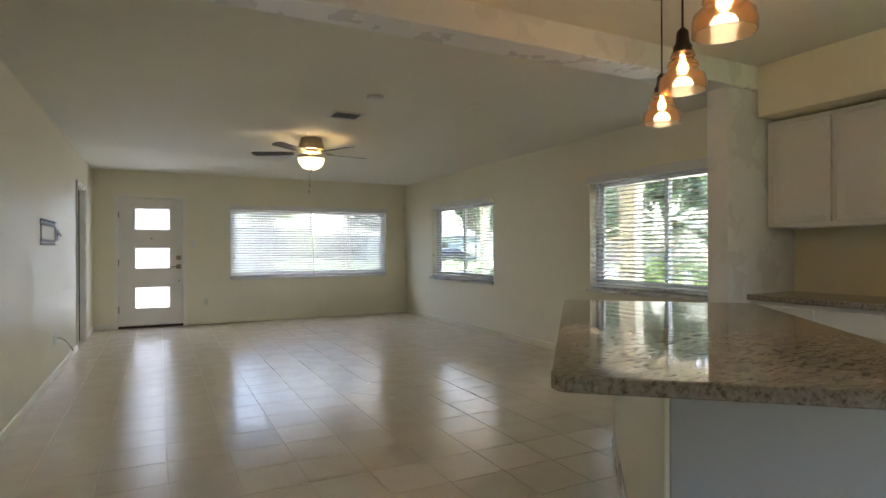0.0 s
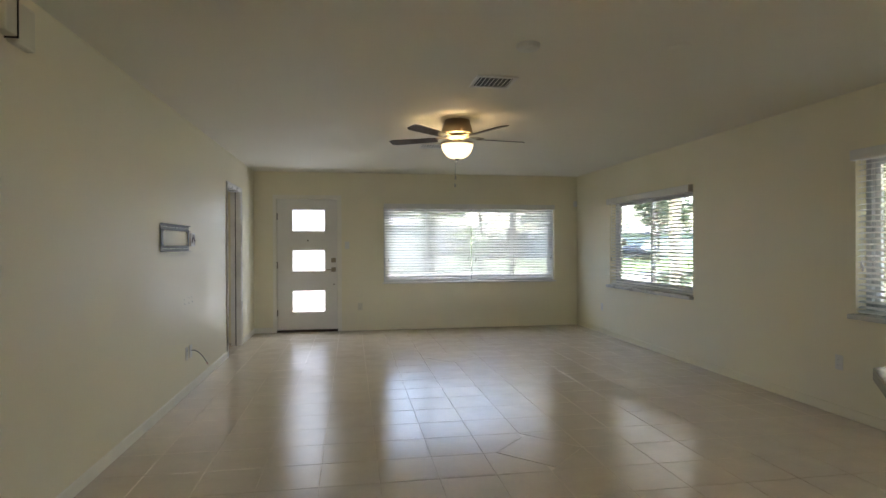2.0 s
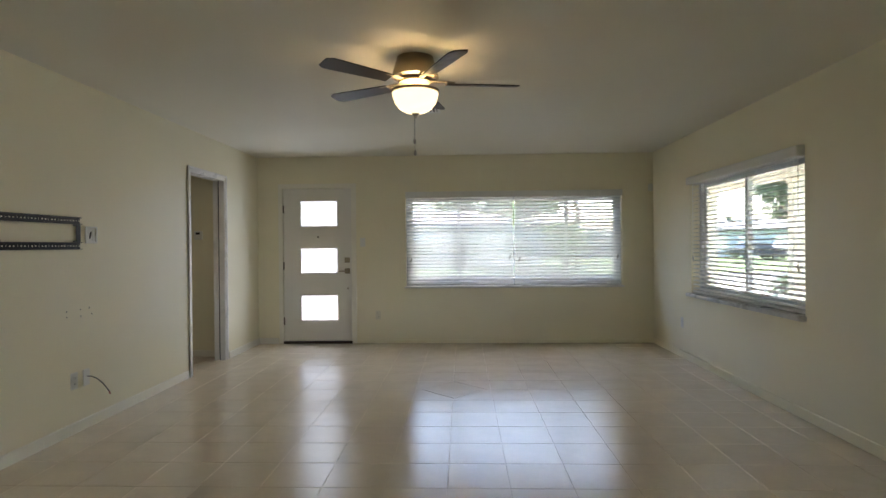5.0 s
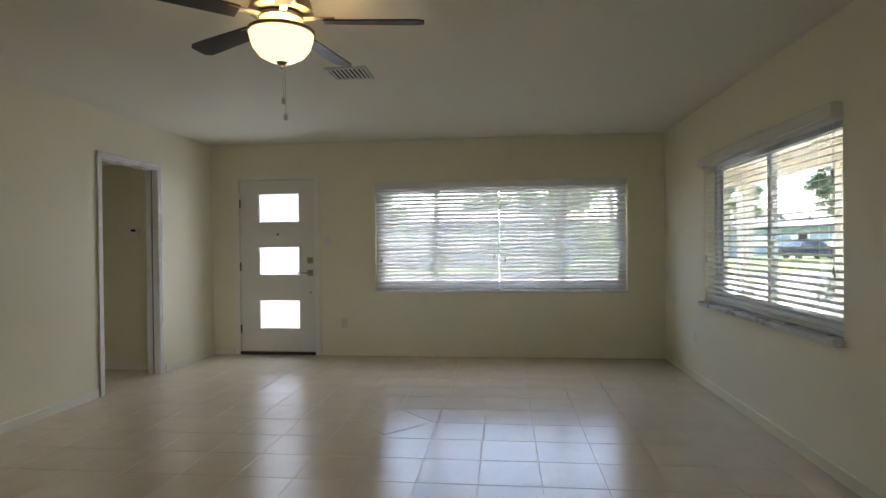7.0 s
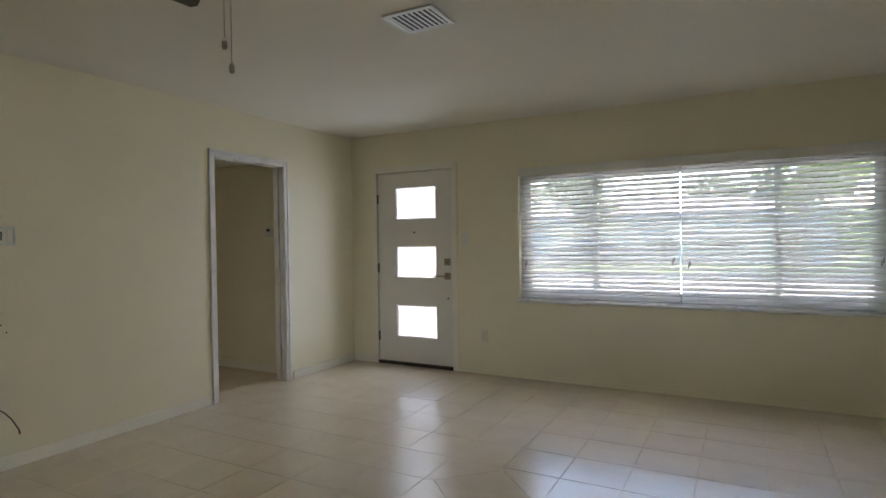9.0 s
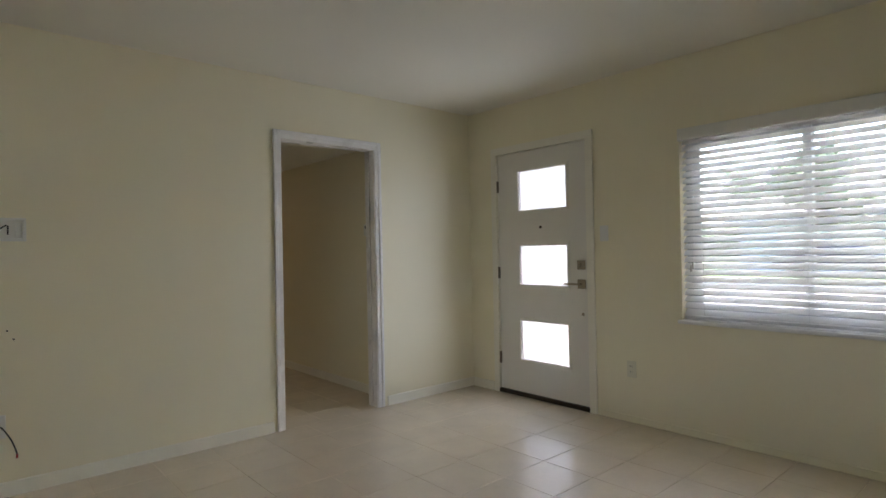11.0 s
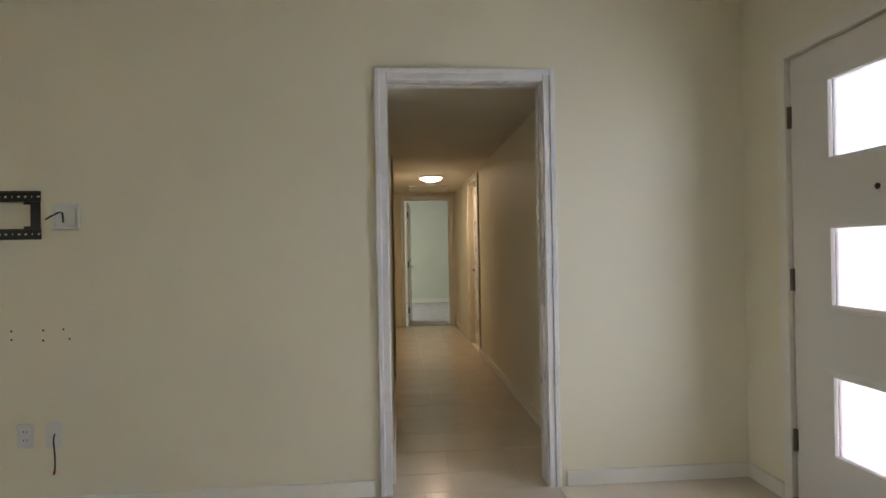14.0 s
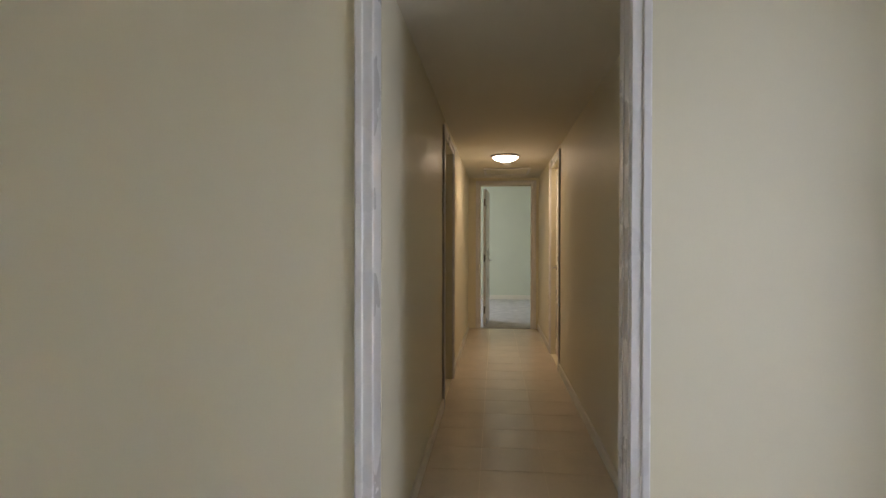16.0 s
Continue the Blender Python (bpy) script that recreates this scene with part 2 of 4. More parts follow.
# ---- large structure ----
DOOR = (-0.16, 0.775, -0.02, 2.065)       # entrance opening
HALLD = (8.328, 9.133, -0.15, 2.05)
wall_north = wall_y("wall_north", YF, YF + 0.2, XL - 0.12, XR + 0.2, -0.15, 2.75, [DOOR, WIN1], WALL, "pale yellow painted front wall with door and wide window")
wall_east = wall_x("wall_east", XR, XR + 0.2, YB, YF, -0.15, 2.75, [WIN2, WIN3], WALL, "pale yellow painted side wall with two windows")
wall_west = wall_x("wall_west", XL - 0.12, XL, YB, YF, -0.15, 2.75, [HALLD], WALL, "pale yellow painted wall with an open doorway to the hall")
# opening and area lamp behind the view, both unseen, added to light the kitchen
wall_south = wall_y("wall_south", YB - 0.15, YB, XL - 0.12, XR + 0.2, -0.15, 2.75, [(2.2, 3.4, 0.9, 2.0)], WALL, "plain painted back wall with an added unglazed opening")
back = new("back_fill_light", bpy.data.lights.new("back_fill_light", "AREA"))
back.data.shape, back.data.size, back.data.size_y, back.data.energy, back.data.color = "RECTANGLE", 1.15, 1.05, 0.22, (1.0, 0.93, 0.90)
back.matrix_world = look((2.8, YB - 0.08, 1.45), (2.8, 2.0, 1.45))
ceiling = structure("ceiling", [((XL, 2.87, ZC), (XR, YF, ZC + 0.1))], CEIL, "flat white textured living room ceiling")
structure("ceiling", [((XL, YB, ZK), (XR, 2.66, ZK + 0.1))], CEIL, "flat white kitchen ceiling")
structure("beam", [((XL, 2.66, 2.36), (XR, 2.87, 2.75))], TRIM, "white painted ceiling beam between kitchen and living room", 0.004)
structure("wall_stub", [((3.94, 2.70, 0), (XR, 2.865, 2.36))], TRIM, "white painted wing wall at the end of the kitchen", 0.004)
floor = structure("floor", [((XL, YB, -0.15), (XR, YF, -0.0025)), ((HE, HS, -0.15), (XL, HN, -0.0025))], GROUT, "grout bed under beige floor tiles")
# unseen roof slab over the house, with eaves, added to block sun and sky
structure("roof", [((-7.5, YB - 0.8, 2.78), (XR + 0.6, YF + 0.75, 2.9))], STUCCO, "unseen flat roof with eaves, added to keep out sun and sky")

# hall
HL = (-3.72, -2.86, 0.0, 2.0)
HR = (-4.95, -4.16, 0.0, 2.03)
wall_y("wall_hall_south", HS - 0.1, HS, HE, XL - 0.12, 0, 2.6, [HL], WALL, "hall wall with a side doorway")
wall_y("wall_hall_north", HN, HN + 0.1, HE, XL - 0.12, 0, 2.6, [HR], WALL, "hall wall with a side doorway")
wall_x("wall_hall_end", HE - 0.1, HE, 6.6, 11.6, 0, 2.6, [(8.51, 9.22, 0.0, 2.03)], WALL, "hall end wall with bedroom doorway")
structure("ceiling", [((HE, HS, HC), (XL - 0.12, HN, HC + 0.08))], CEIL, "low white hall ceiling")
structure("wall_bedroom", [((-11.0, 6.6, 0), (-10.9, 11.6, 2.5)), ((-10.9, 11.5, 0), (HE - 0.1, 11.6, 2.5)), ((-10.9, 6.6, 0), (-9.9, 6.7, 2.5)), ((-8.1, 6.6, 0), (HE - 0.1, 6.7, 2.5)), ((-9.9, 6.6, 0), (-8.1, 6.7, 0.9)), ((-9.9, 6.6, 1.15), (-8.1, 6.7, 2.5))], MINT, "pale green bedroom walls")
structure("ceiling", [((-11, 6.6, 2.45), (HE - 0.1, 11.6, 2.55))], CEIL, "white bedroom ceiling")
structure("floor_carpet", [((-11, 6.6, -0.1), (HE - 0.05, 11.6, 0.004))], CARPET, "light grey bedroom carpet")
structure("wall_closet", [((HR[0] - 0.1, HN + 0.1, -0.15), (HR[1] + 0.1, HN + 0.2, 2.6)), ((HR[0], HN, -0.15), (HR[1], HN + 0.1, 0.0))], WALL, "wall behind the hall side door")
structure("wall_side_room", [((-3.9, 7.0, 0), (-3.8, HS - 0.1, 2.5)), ((-2.6, 7.0, 0), (-2.5, HS - 0.1, 2.5)), ((-3.9, 6.9, 0), (-2.5, 7.0, 2.5)), ((-3.9, 6.9, 2.3), (-2.5, HS - 0.1, 2.4)), ((-3.9, 6.9, -0.1), (-2.5, HS - 0.001, 0.0))], WALL, "dim side room walls")

# ---- trim ----


def casing_x(x, out, y0, y1, ztop, w=0.075, t=0.018):
    """Door casing on a wall x, standing out by t towards out (+1 or -1), in two steps."""
    bs = []
    for a, b, d in ((0.0, w, t * 0.6), (w * 0.55, w, t)):
        lo, hi = sorted((x, x + out * d))
        bs += [((lo, y0 - b, 0), (hi, y0 - a, ztop + b)), ((lo, y1 + a, 0), (hi, y1 + b, ztop + b)), ((lo, y0 - a, ztop + a), (hi, y1 + a, ztop + b))]
    structure("trim", bs, TRIM, "white moulded door casing", 0.004)


def casing_y(y, out, x0, x1, ztop, w=0.07, t=0.018):
    bs = []
    for a, b, d in ((0.0, w, t * 0.6), (w * 0.55, w, t)):
        lo, hi = sorted((y, y + out * d))
        bs += [((x0 - b, lo, 0), (x0 - a, hi, ztop + b)), ((x1 + a, lo, 0), (x1 + b, hi, ztop + b)), ((x0 - a, lo, ztop + a), (x1 + a, hi, ztop + b))]
    structure("trim", bs, TRIM, "white moulded door casing", 0.0015)


casing_x(XL, 1, HALLD[0] + 0.008, HALLD[1] - 0.013, 2.044, 0.06)
casing_x(HE, 1, 8.51, 9.22, 2.03, 0.07)
JX = ((XL - 0.122, XL - 0.068), (XL - 0.054, XL + 0.002))     # the two sides of the pocket door slot
structure("trim", [((a, HALLD[1] - 0.018, 0), (b, HALLD[1] + 0.001, 2.05)) for a, b in JX], TRIM, "white doorway jamb with a pocket door slot", 0.001)
structure("trim", [((a, HALLD[0] + 0.006, 2.044), (b, HALLD[1] - 0.018, 2.055)) for a, b in JX], TRIM, "white doorway head with a pocket door slot", 0.0)
structure("trim", [((XL - 0.122, HALLD[0] - 0.001, 0), (XL + 0.001, HALLD[0] + 0.006, 2.05))], TRIM, "white doorway jamb lining", 0.001)
# black strips put the slot's inner shade into colour
structure("pocket_slot_shade", [((JX[0][1] + 0.001, HALLD[1] - 0.006, 0), (JX[1][0] - 0.001, HALLD[1] - 0.002, 2.05)), ((JX[0][1] + 0.001, HALLD[0] + 0.007, 2.047), (JX[1][0] - 0.001, HALLD[1] - 0.019, 2.0495))], BLACKP, "black strips for the shade inside the pocket door slot", 0.0)
casing_y(HS, 1, HL[0], HL[1], 2.0)
casing_y(HN, -1, HR[0], HR[1], 2.03)


def skirting(name, boxes, material=SKIRT, label="off-white painted skirting board"):
    structure(name, boxes, material, label, 0.004)


bh, bt = 0.078, 0.014
skirting("baseboard", [((XL, YB, 0), (XL + bt, HALLD[0] - 0.076, bh))])
skirting("baseboard", [((XL, HALLD[1] + 0.076, 0), (XL + bt, YF, bh))])
skirting("baseboard", [((XL + bt, YF - bt, 0), (DOOR[0] - 0.06, YF, bh))])
skirting("baseboard", [((DOOR[1] + 0.06, YF - 0.008, 0), (XR - bt, YF, 0.05))], WALL, "skirting painted in the wall colour")
skirting("baseboard", [((XR - bt, 2.87, 0), (XR, YF, bh))], WALL, "skirting painted in the wall colour")
skirting("baseboard", [((HL[1] + 0.071, HS, 0), (XL - 0.12, HS + bt, bh))])
skirting("baseboard", [((HE, HS, 0), (HL[0] - 0.071, HS + bt, bh))])
skirting("baseboard", [((HR[1] + 0.071, HN - bt, 0), (XL - 0.12, HN, bh))])
skirting("baseboard", [((HE, HN - bt, 0), (HR[0] - 0.071, HN, bh))])
skirting("baseboard", [((-10.9, 6.7, 0.004), (-10.885, 11.5, 0.1))])

# ---- windows ----


def window(name, axis, u0, u1, z0, z1, mull, wall, label):
    """A window in the wall; u along the wall, depth from the inside face outwards."""
    def P(u, d, z):
        return (u, wall + d, z) if axis == "y" else (wall + d, u, z)

    def bx(bm, ua, ub, da, db, za, zb, bevel=0.002):
        lo, hi = P(ua, da, za), P(ub, db, zb)
        box(bm, tuple(min(a, b) for a, b in zip(lo, hi)), tuple(max(a, b) for a, b in zip(lo, hi)), bevel)
    root = thing(name, P((u0 + u1) / 2, 0.12, z0), label, "window")
    root["kind"] = "structure"
    bm = bmesh.new()
    f = 0.045
    bx(bm, u0, u1, 0.09, 0.16, z0, z0 + f); bx(bm, u0, u1, 0.09, 0.16, z1 - f, z1)
    bx(bm, u0, u0 + f, 0.09, 0.16, z0 + f, z1 - f); bx(bm, u1 - f, u1, 0.09, 0.16, z0 + f, z1 - f)
    part("window_frame", bm, VINYL, root)
    edges = [u0 + f] + list(mull) + [u1 - f]
    for i, (a, b) in enumerate(zip(edges, edges[1:])):
        bm = bmesh.new()
        s, d0 = 0.046, 0.095 + 0.028 * (i % 2)
        a2, b2 = (a - (s / 2 if i else 0)), (b + (s / 2 if i < len(edges) - 2 else 0))
        bx(bm, a2, a2 + s, d0, d0 + 0.027, z0 + f, z1 - f); bx(bm, b2 - s, b2, d0, d0 + 0.027, z0 + f, z1 - f)
        bx(bm, a2 + s, b2 - s, d0, d0 + 0.027, z0 + f, z0 + f + s); bx(bm, a2 + s, b2 - s, d0, d0 + 0.027, z1 - f - s, z1 - f)
        part("sash", bm, VINYL, root)
        bm = bmesh.new()
        bx(bm, a2 + s, b2 - s, d0 + 0.01, d0 + 0.015, z0 + f + s, z1 - f - s, 0)
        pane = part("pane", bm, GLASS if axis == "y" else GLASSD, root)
        pane.visible_shadow = False
    bm = bmesh.new()
    sd = 0.035 if axis == "y" else 0.058
    bx(bm, u0 - 0.02, u1 + 0.02, -sd, 0.0, z0 - sd * 0.6, z0 + 0.002, 0.006)
    bx(bm, u0 + 0.001, u1 - 0.001, 0.0, 0.09, z0 - 0.028, z0 + 0.004, 0)
    part("window_sill", bm, SILL if axis == "x" else TRIM, root, "projecting window sill")
    return root, P, bx


def blind(axis, wall, u0, u1, z0, z1, tilt, group, cords, valance=True):
    """A venetian blind inside the reveal, with valance, headrail, slats, bottom rail, ladder cords and tassels."""
    def P(u, d, z):
        return (u, wall + d, z) if axis == "y" else (wall + d, u, z)
    root = thing("venetian_blind", P((u0 + u1) / 2, 0.03, z0), "white two inch slatted venetian blind, lowered, in the window", "blind", group)

    def bx(bm, ua, ub, da, db, za, zb, bevel=0.002):
        lo, hi = P(ua, da, za), P(ub, db, zb)
        box(bm, tuple(min(a, b) for a, b in zip(lo, hi)), tuple(max(a, b) for a, b in zip(lo, hi)), bevel)
    bm = bmesh.new(); bx(bm, u0, u1, 0.004, 0.056, z1 - 0.05, z1 - 0.003); part("headrail", bm, BLIND, root)
    if valance:
        bm = bmesh.new()
        vd = 0.035 if axis == "y" else 0.058
        bx(bm, u0 - 0.004, u1 + 0.004, -vd, -vd + 0.014, z1 - 0.055, z1 + 0.022, 0.004)
        bx(bm, u0 - 0.004, u0 + 0.006, -vd + 0.014, -0.001, z1 - 0.055, z1 + 0.022, 0); bx(bm, u1 - 0.006, u1 + 0.004, -vd + 0.014, -0.001, z1 - 0.055, z1 + 0.022, 0)
        part("valance", bm, PLASTIC, root)
    bm = bmesh.new(); bx(bm, u0 + 0.004, u1 - 0.004, 0.006, 0.054, z0 + 0.008, z0 + 0.028, 0.004); part("bottom_rail", bm, BLIND, root)
    # one slat: a slightly crowned strip, shared by all
    pitch, half, L = 0.0425, 0.025, (u1 - u0) / 2 - 0.005
    bm = bmesh.new()
    rows = []
    for du, top in ((-half, 0), (0.0, 0.0022), (half, 0)):
        rows.append([bm.verts.new((s * L, du, top + h)) for s in (-1, 1) for h in (-0.0014, 0.0014)])
    for a, b in zip(rows, rows[1:]):
        bm.faces.new((a[1], a[3], b[3], b[1])); bm.faces.new((a[0], b[0], b[2], a[2]))
        bm.faces.new((a[0], a[1], b[1], b[0])); bm.faces.new((a[2], b[2], b[3], a[3]))
    for r, flip in ((rows[0], 1), (rows[-1], 0)):
        bm.faces.new((r[0], r[2], r[3], r[1]) if flip else (r[0], r[1], r[3], r[2]))
    z, first, n = z0 + 0.05, None, 0
    while z < z1 - 0.055:
        if first is None:
            first = ob = part("slat", bm, BLIND, root)
        else:
            ob = new("slat", first.data); ob.parent = root
            ob.matrix_parent_inverse = first.matrix_parent_inverse
        j = random.uniform(-0.35, 0.35)
        ob.matrix_basis = Matrix.Translation(P((u0 + u1) / 2, 0.03, z)) @ pose(0, 0, 0, 0, 0, 0 if axis == "y" else 90) @ pose(0, 0, 0, (tilt if axis == "y" else -tilt) + j, 0, 0)
        z += pitch
    for c in cords:
        bm = bmesh.new()
        for d in (0.004, 0.056):
            tube(bm, [P(c, d, z0 + 0.01), P(c, d, z1 - 0.05)], 0.0012, 5)
        part("ladder_cord", bm, BLIND, root)
    for c, drop in ((u0 + 0.06, 0.86), (u1 - 0.06, 0.83)):
        bm = bmesh.new()
        tube(bm, [P(c, -0.006, z1 - 0.05), P(c, -0.006, z1 - drop)], 0.0012, 5)
        tube(bm, [P(c + 0.012, -0.006, z1 - 0.05), P(c + 0.012, -0.006, z1 - drop + 0.02)], 0.0012, 5)
        part("pull_cord", bm, BLIND, root)
        bm = bmesh.new()
        for k, o in ((0, 0), (0.012, 0.02)):
            x, y, zz = P(c + k, -0.006, z1 - drop - 0.045 + o)
            lathe(bm, [(0.0035, 0), (0.007, 0.004), (0.006, 0.03), (0.0025, 0.045)], 10, Matrix.Translation((x, y, zz)))
        part("tassel", bm, STEEL, root, "grey cord tassels")
    return root


window("window_1", "y", WIN1[0], WIN1[1], WIN1[2], WIN1[3], (2.18, 3.60), YF, "wide white three-pane sliding front window")
window("window_2", "x", WIN2[0], WIN2[1], WIN2[2], WIN2[3], (8.0,), XR, "white two-pane sliding side window")
window("window_3", "x", WIN3[0], WIN3[1], WIN3[2], WIN3[3], (3.98,), XR, "white two-pane sliding side window near the kitchen")
blind("y", YF, WIN1[0] + 0.006, 2.8985, WIN1[2] + 0.005, WIN1[3], 43, "blinds", (1.62, 2.2, 2.76))
blind("y", YF, 2.9015, WIN1[1] - 0.006, WIN1[2] + 0.005, WIN1[3], 43, "blinds", (3.04, 3.6, 4.16))
blind("x", XR, WIN2[0] + 0.006, WIN2[1] - 0.006, WIN2[2] + 0.005, WIN2[3], 12, "blinds", (7.2, 7.75, 8.25, 8.8))
blind("x", XR, WIN3[0] + 0.006, WIN3[1] - 0.006, WIN3[2] + 0.005, WIN3[3], 14, "blinds", (3.2, 3.7, 4.25, 4.8))

# ---- entrance door ----
FROST = glass_mat("frosted_door_glass", (0.13, 0.12, 0.118), 0.55)
GL = ((1.555, 1.89), (0.935, 1.265), (0.305, 0.64))
dx0, dx1, gx0, gx1 = -0.15, 0.757, 0.078, 0.572
door = thing("door_1", (0.3, YF + 0.03, 0), "white entrance door, closed, with three frosted glass lites", "door")
door["kind"] = "structure"
bm = bmesh.new()
zs = [0.035] + [z for p in sorted(GL) for z in p] + [2.05]
y0, y1 = YF + 0.012, YF + 0.056
box(bm, (dx0, y0, 0.035), (gx0, y1, 2.05)); box(bm, (gx1, y0, 0.035), (dx1, y1, 2.05))
for a, b in zip(zs[::2], zs[1::2]):
    box(bm, (gx0, y0, a), (gx1, y1, b))
part("door_slab", bm, DOORP, door)
for za, zb in GL:
    bm = bmesh.new()
    for q, o in ((0.014, 0.006), (0.024, 0.003)):
        box(bm, (gx0 - q, y0 - o, za - q), (gx0 + 0.004, y0 + 0.004, zb + q), 0.0015); box(bm, (gx1 - 0.004, y0 - o, za - q), (gx1 + q, y0 + 0.004, zb + q), 0.0015)
        box(bm, (gx0, y0 - o, za - q), (gx1, y0 + 0.004, za + 0.004), 0.0015); box(bm, (gx0, y0 - o, zb - 0.004), (gx1, y0 + 0.004, zb + q), 0.0015)
    part("lite_moulding", bm, DOORP, door)
    pane = solid("pane", (gx0, y0 + 0.016, za), (gx1, y0 + 0.024, zb), FROST, door, "frosted glass lite", 0)
    pane.visible_shadow = False
for z in (1.78, 1.035, 0.30):
    bm = bmesh.new()
    tube(bm, [(dx0 - 0.002, YF + 0.004, z - 0.05), (dx0 - 0.002, YF + 0.004, z + 0.05)], 0.008, 10)
    box(bm, (dx0 - 0.014, YF + 0.009, z - 0.05), (dx0 + 0.01, YF + 0.0115, z + 0.05))
    part("hinge", bm, HINGE, door, "dull steel hinge")
solid("deadbolt", (0.665, y0 - 0.012, 1.07), (0.735, y0, 1.14), NICKEL, door, "square satin nickel deadbolt plate", 0.003)
solid("thumb_turn", (0.694, y0 - 0.032, 1.09), (0.706, y0 - 0.012, 1.12), NICKEL, door, "", 0.003)
bm = bmesh.new()
box(bm, (0.665, y0 - 0.012, 0.925), (0.735, y0, 0.995), 0.003)
tube(bm, [(0.70, y0 - 0.012, 0.96), (0.70, y0 - 0.045, 0.96)], 0.01, 12)
box(bm, (0.56, y0 - 0.052, 0.952), (0.708, y0 - 0.04, 0.968), 0.004)
part("door_handle", bm, NICKEL, door, "satin nickel lever handle on a square plate")
bm = bmesh.new(); lathe(bm, [(0.012, 0), (0.012, 0.004), (0.005, 0.005), (0.004, 0.002)], 16, pose(0.311, y0 + 0.001, 1.412, 90)); part("peephole", bm, BRONZE, door, "dark peephole")
bm = bmesh.new(); lathe(bm, [(0.012, 0), (0.012, 0.006), (0.008, 0.012), (0.002, 0.013)], 16, pose(0.706, y0 + 0.001, 0.73, 90)); part("door_stop_button", bm, NICKEL, door, "small round metal button")
solid("threshold", (dx0 - 0.008, YF - 0.012, 0.0), (dx1 + 0.012, YF + 0.12, 0.034), BRONZE, door, "dark bronze threshold", 0.004)
structure("trim", [((DOOR[0] - 0.05, YF - 0.012, 0), (DOOR[0] + 0.006, YF + 0.2, 2.115)), ((DOOR[1] - 0.012, YF - 0.012, 0), (DOOR[1] + 0.05, YF + 0.2, 2.115)), ((DOOR[0] + 0.006, YF - 0.012, 2.054), (DOOR[1] - 0.012, YF + 0.2, 2.115)), ((DOOR[0] + 0.006, YF + 0.058, 0), (dx0 + 0.012, YF + 0.08, 2.054)), ((dx1 - 0.012, YF + 0.058, 0), (DOOR[1] - 0.012, YF + 0.08, 2.054)), ((dx0 + 0.012, YF + 0.058, 2.038), (dx1 - 0.012, YF + 0.08, 2.054))], SKIRT, "off-white entrance door frame", 0.0)

# daylight scattered by the frosted lites
for za, zb in GL:
    l = new("lite_daylight", bpy.data.lights.new("lite_daylight", "AREA"))
    l.data.shape, l.data.size, l.data.size_y, l.data.energy, l.data.color = "RECTANGLE", gx1 - gx0 - 0.004, zb - za - 0.004, 0.15, (0.70, 0.82, 1.0)
    l.data.spread = radians(145)
    l.matrix_world = look(((gx0 + gx1) / 2, y0 + 0.034, (za + zb) / 2), ((gx0 + gx1) / 2, y0 - 1, (za + zb) / 2))

# ---- ceiling fan ----
GLASSLAMP = glow_mat("lit_frosted_bowl", (1.0, 0.78, 0.42), 0.10, (0.9, 0.85, 0.7))
fan = thing("ceiling_fan", (1.935, 6.36, ZC), "brushed nickel ceiling fan with five dark blades and a lit bowl", "ceiling fan")
F = Matrix.Translation((1.935, 6.36, 0))
bm = bmesh.new(); lathe(bm, [(0.115, 2.469), (0.118, 2.45), (0.122, 2.44), (0.145, 2.36), (0.148, 2.345), (0.13, 2.338), (0.06, 2.335)], 40, F); part("motor_housing", bm, NICKEL, fan, "brushed nickel motor housing", True)
bm = bmesh.new(); lathe(bm, [(0.09, 2.337), (0.105, 2.325), (0.10, 2.312), (0.07, 2.305), (0.035, 2.295), (0.03, 2.26), (0.02, 2.25)], 40, F); lathe(bm, [(0.144, 2.262), (0.151, 2.262), (0.153, 2.254), (0.151, 2.247), (0.146, 2.246), (0.144, 2.262)], 40, F, cap=False); part("light_kit", bm, NICKEL, fan, "brass-toned light fitter", True)
bm = bmesh.new(); lathe(bm, [(0.02, 2.118), (0.06, 2.126), (0.10, 2.148), (0.13, 2.185), (0.143, 2.225), (0.1455, 2.249)], 40, F, cap=False); bowl = part("glass_bowl", bm, GLASSLAMP, fan, "lit frosted glass bowl", True)
bm = bmesh.new(); lathe(bm, [(0.004, 2.09), (0.009, 2.094), (0.008, 2.104), (0.018, 2.11), (0.026, 2.119), (0.004, 2.121)], 20, F); part("finial", bm, STEEL, fan, "dark metal finial", True)
first = None
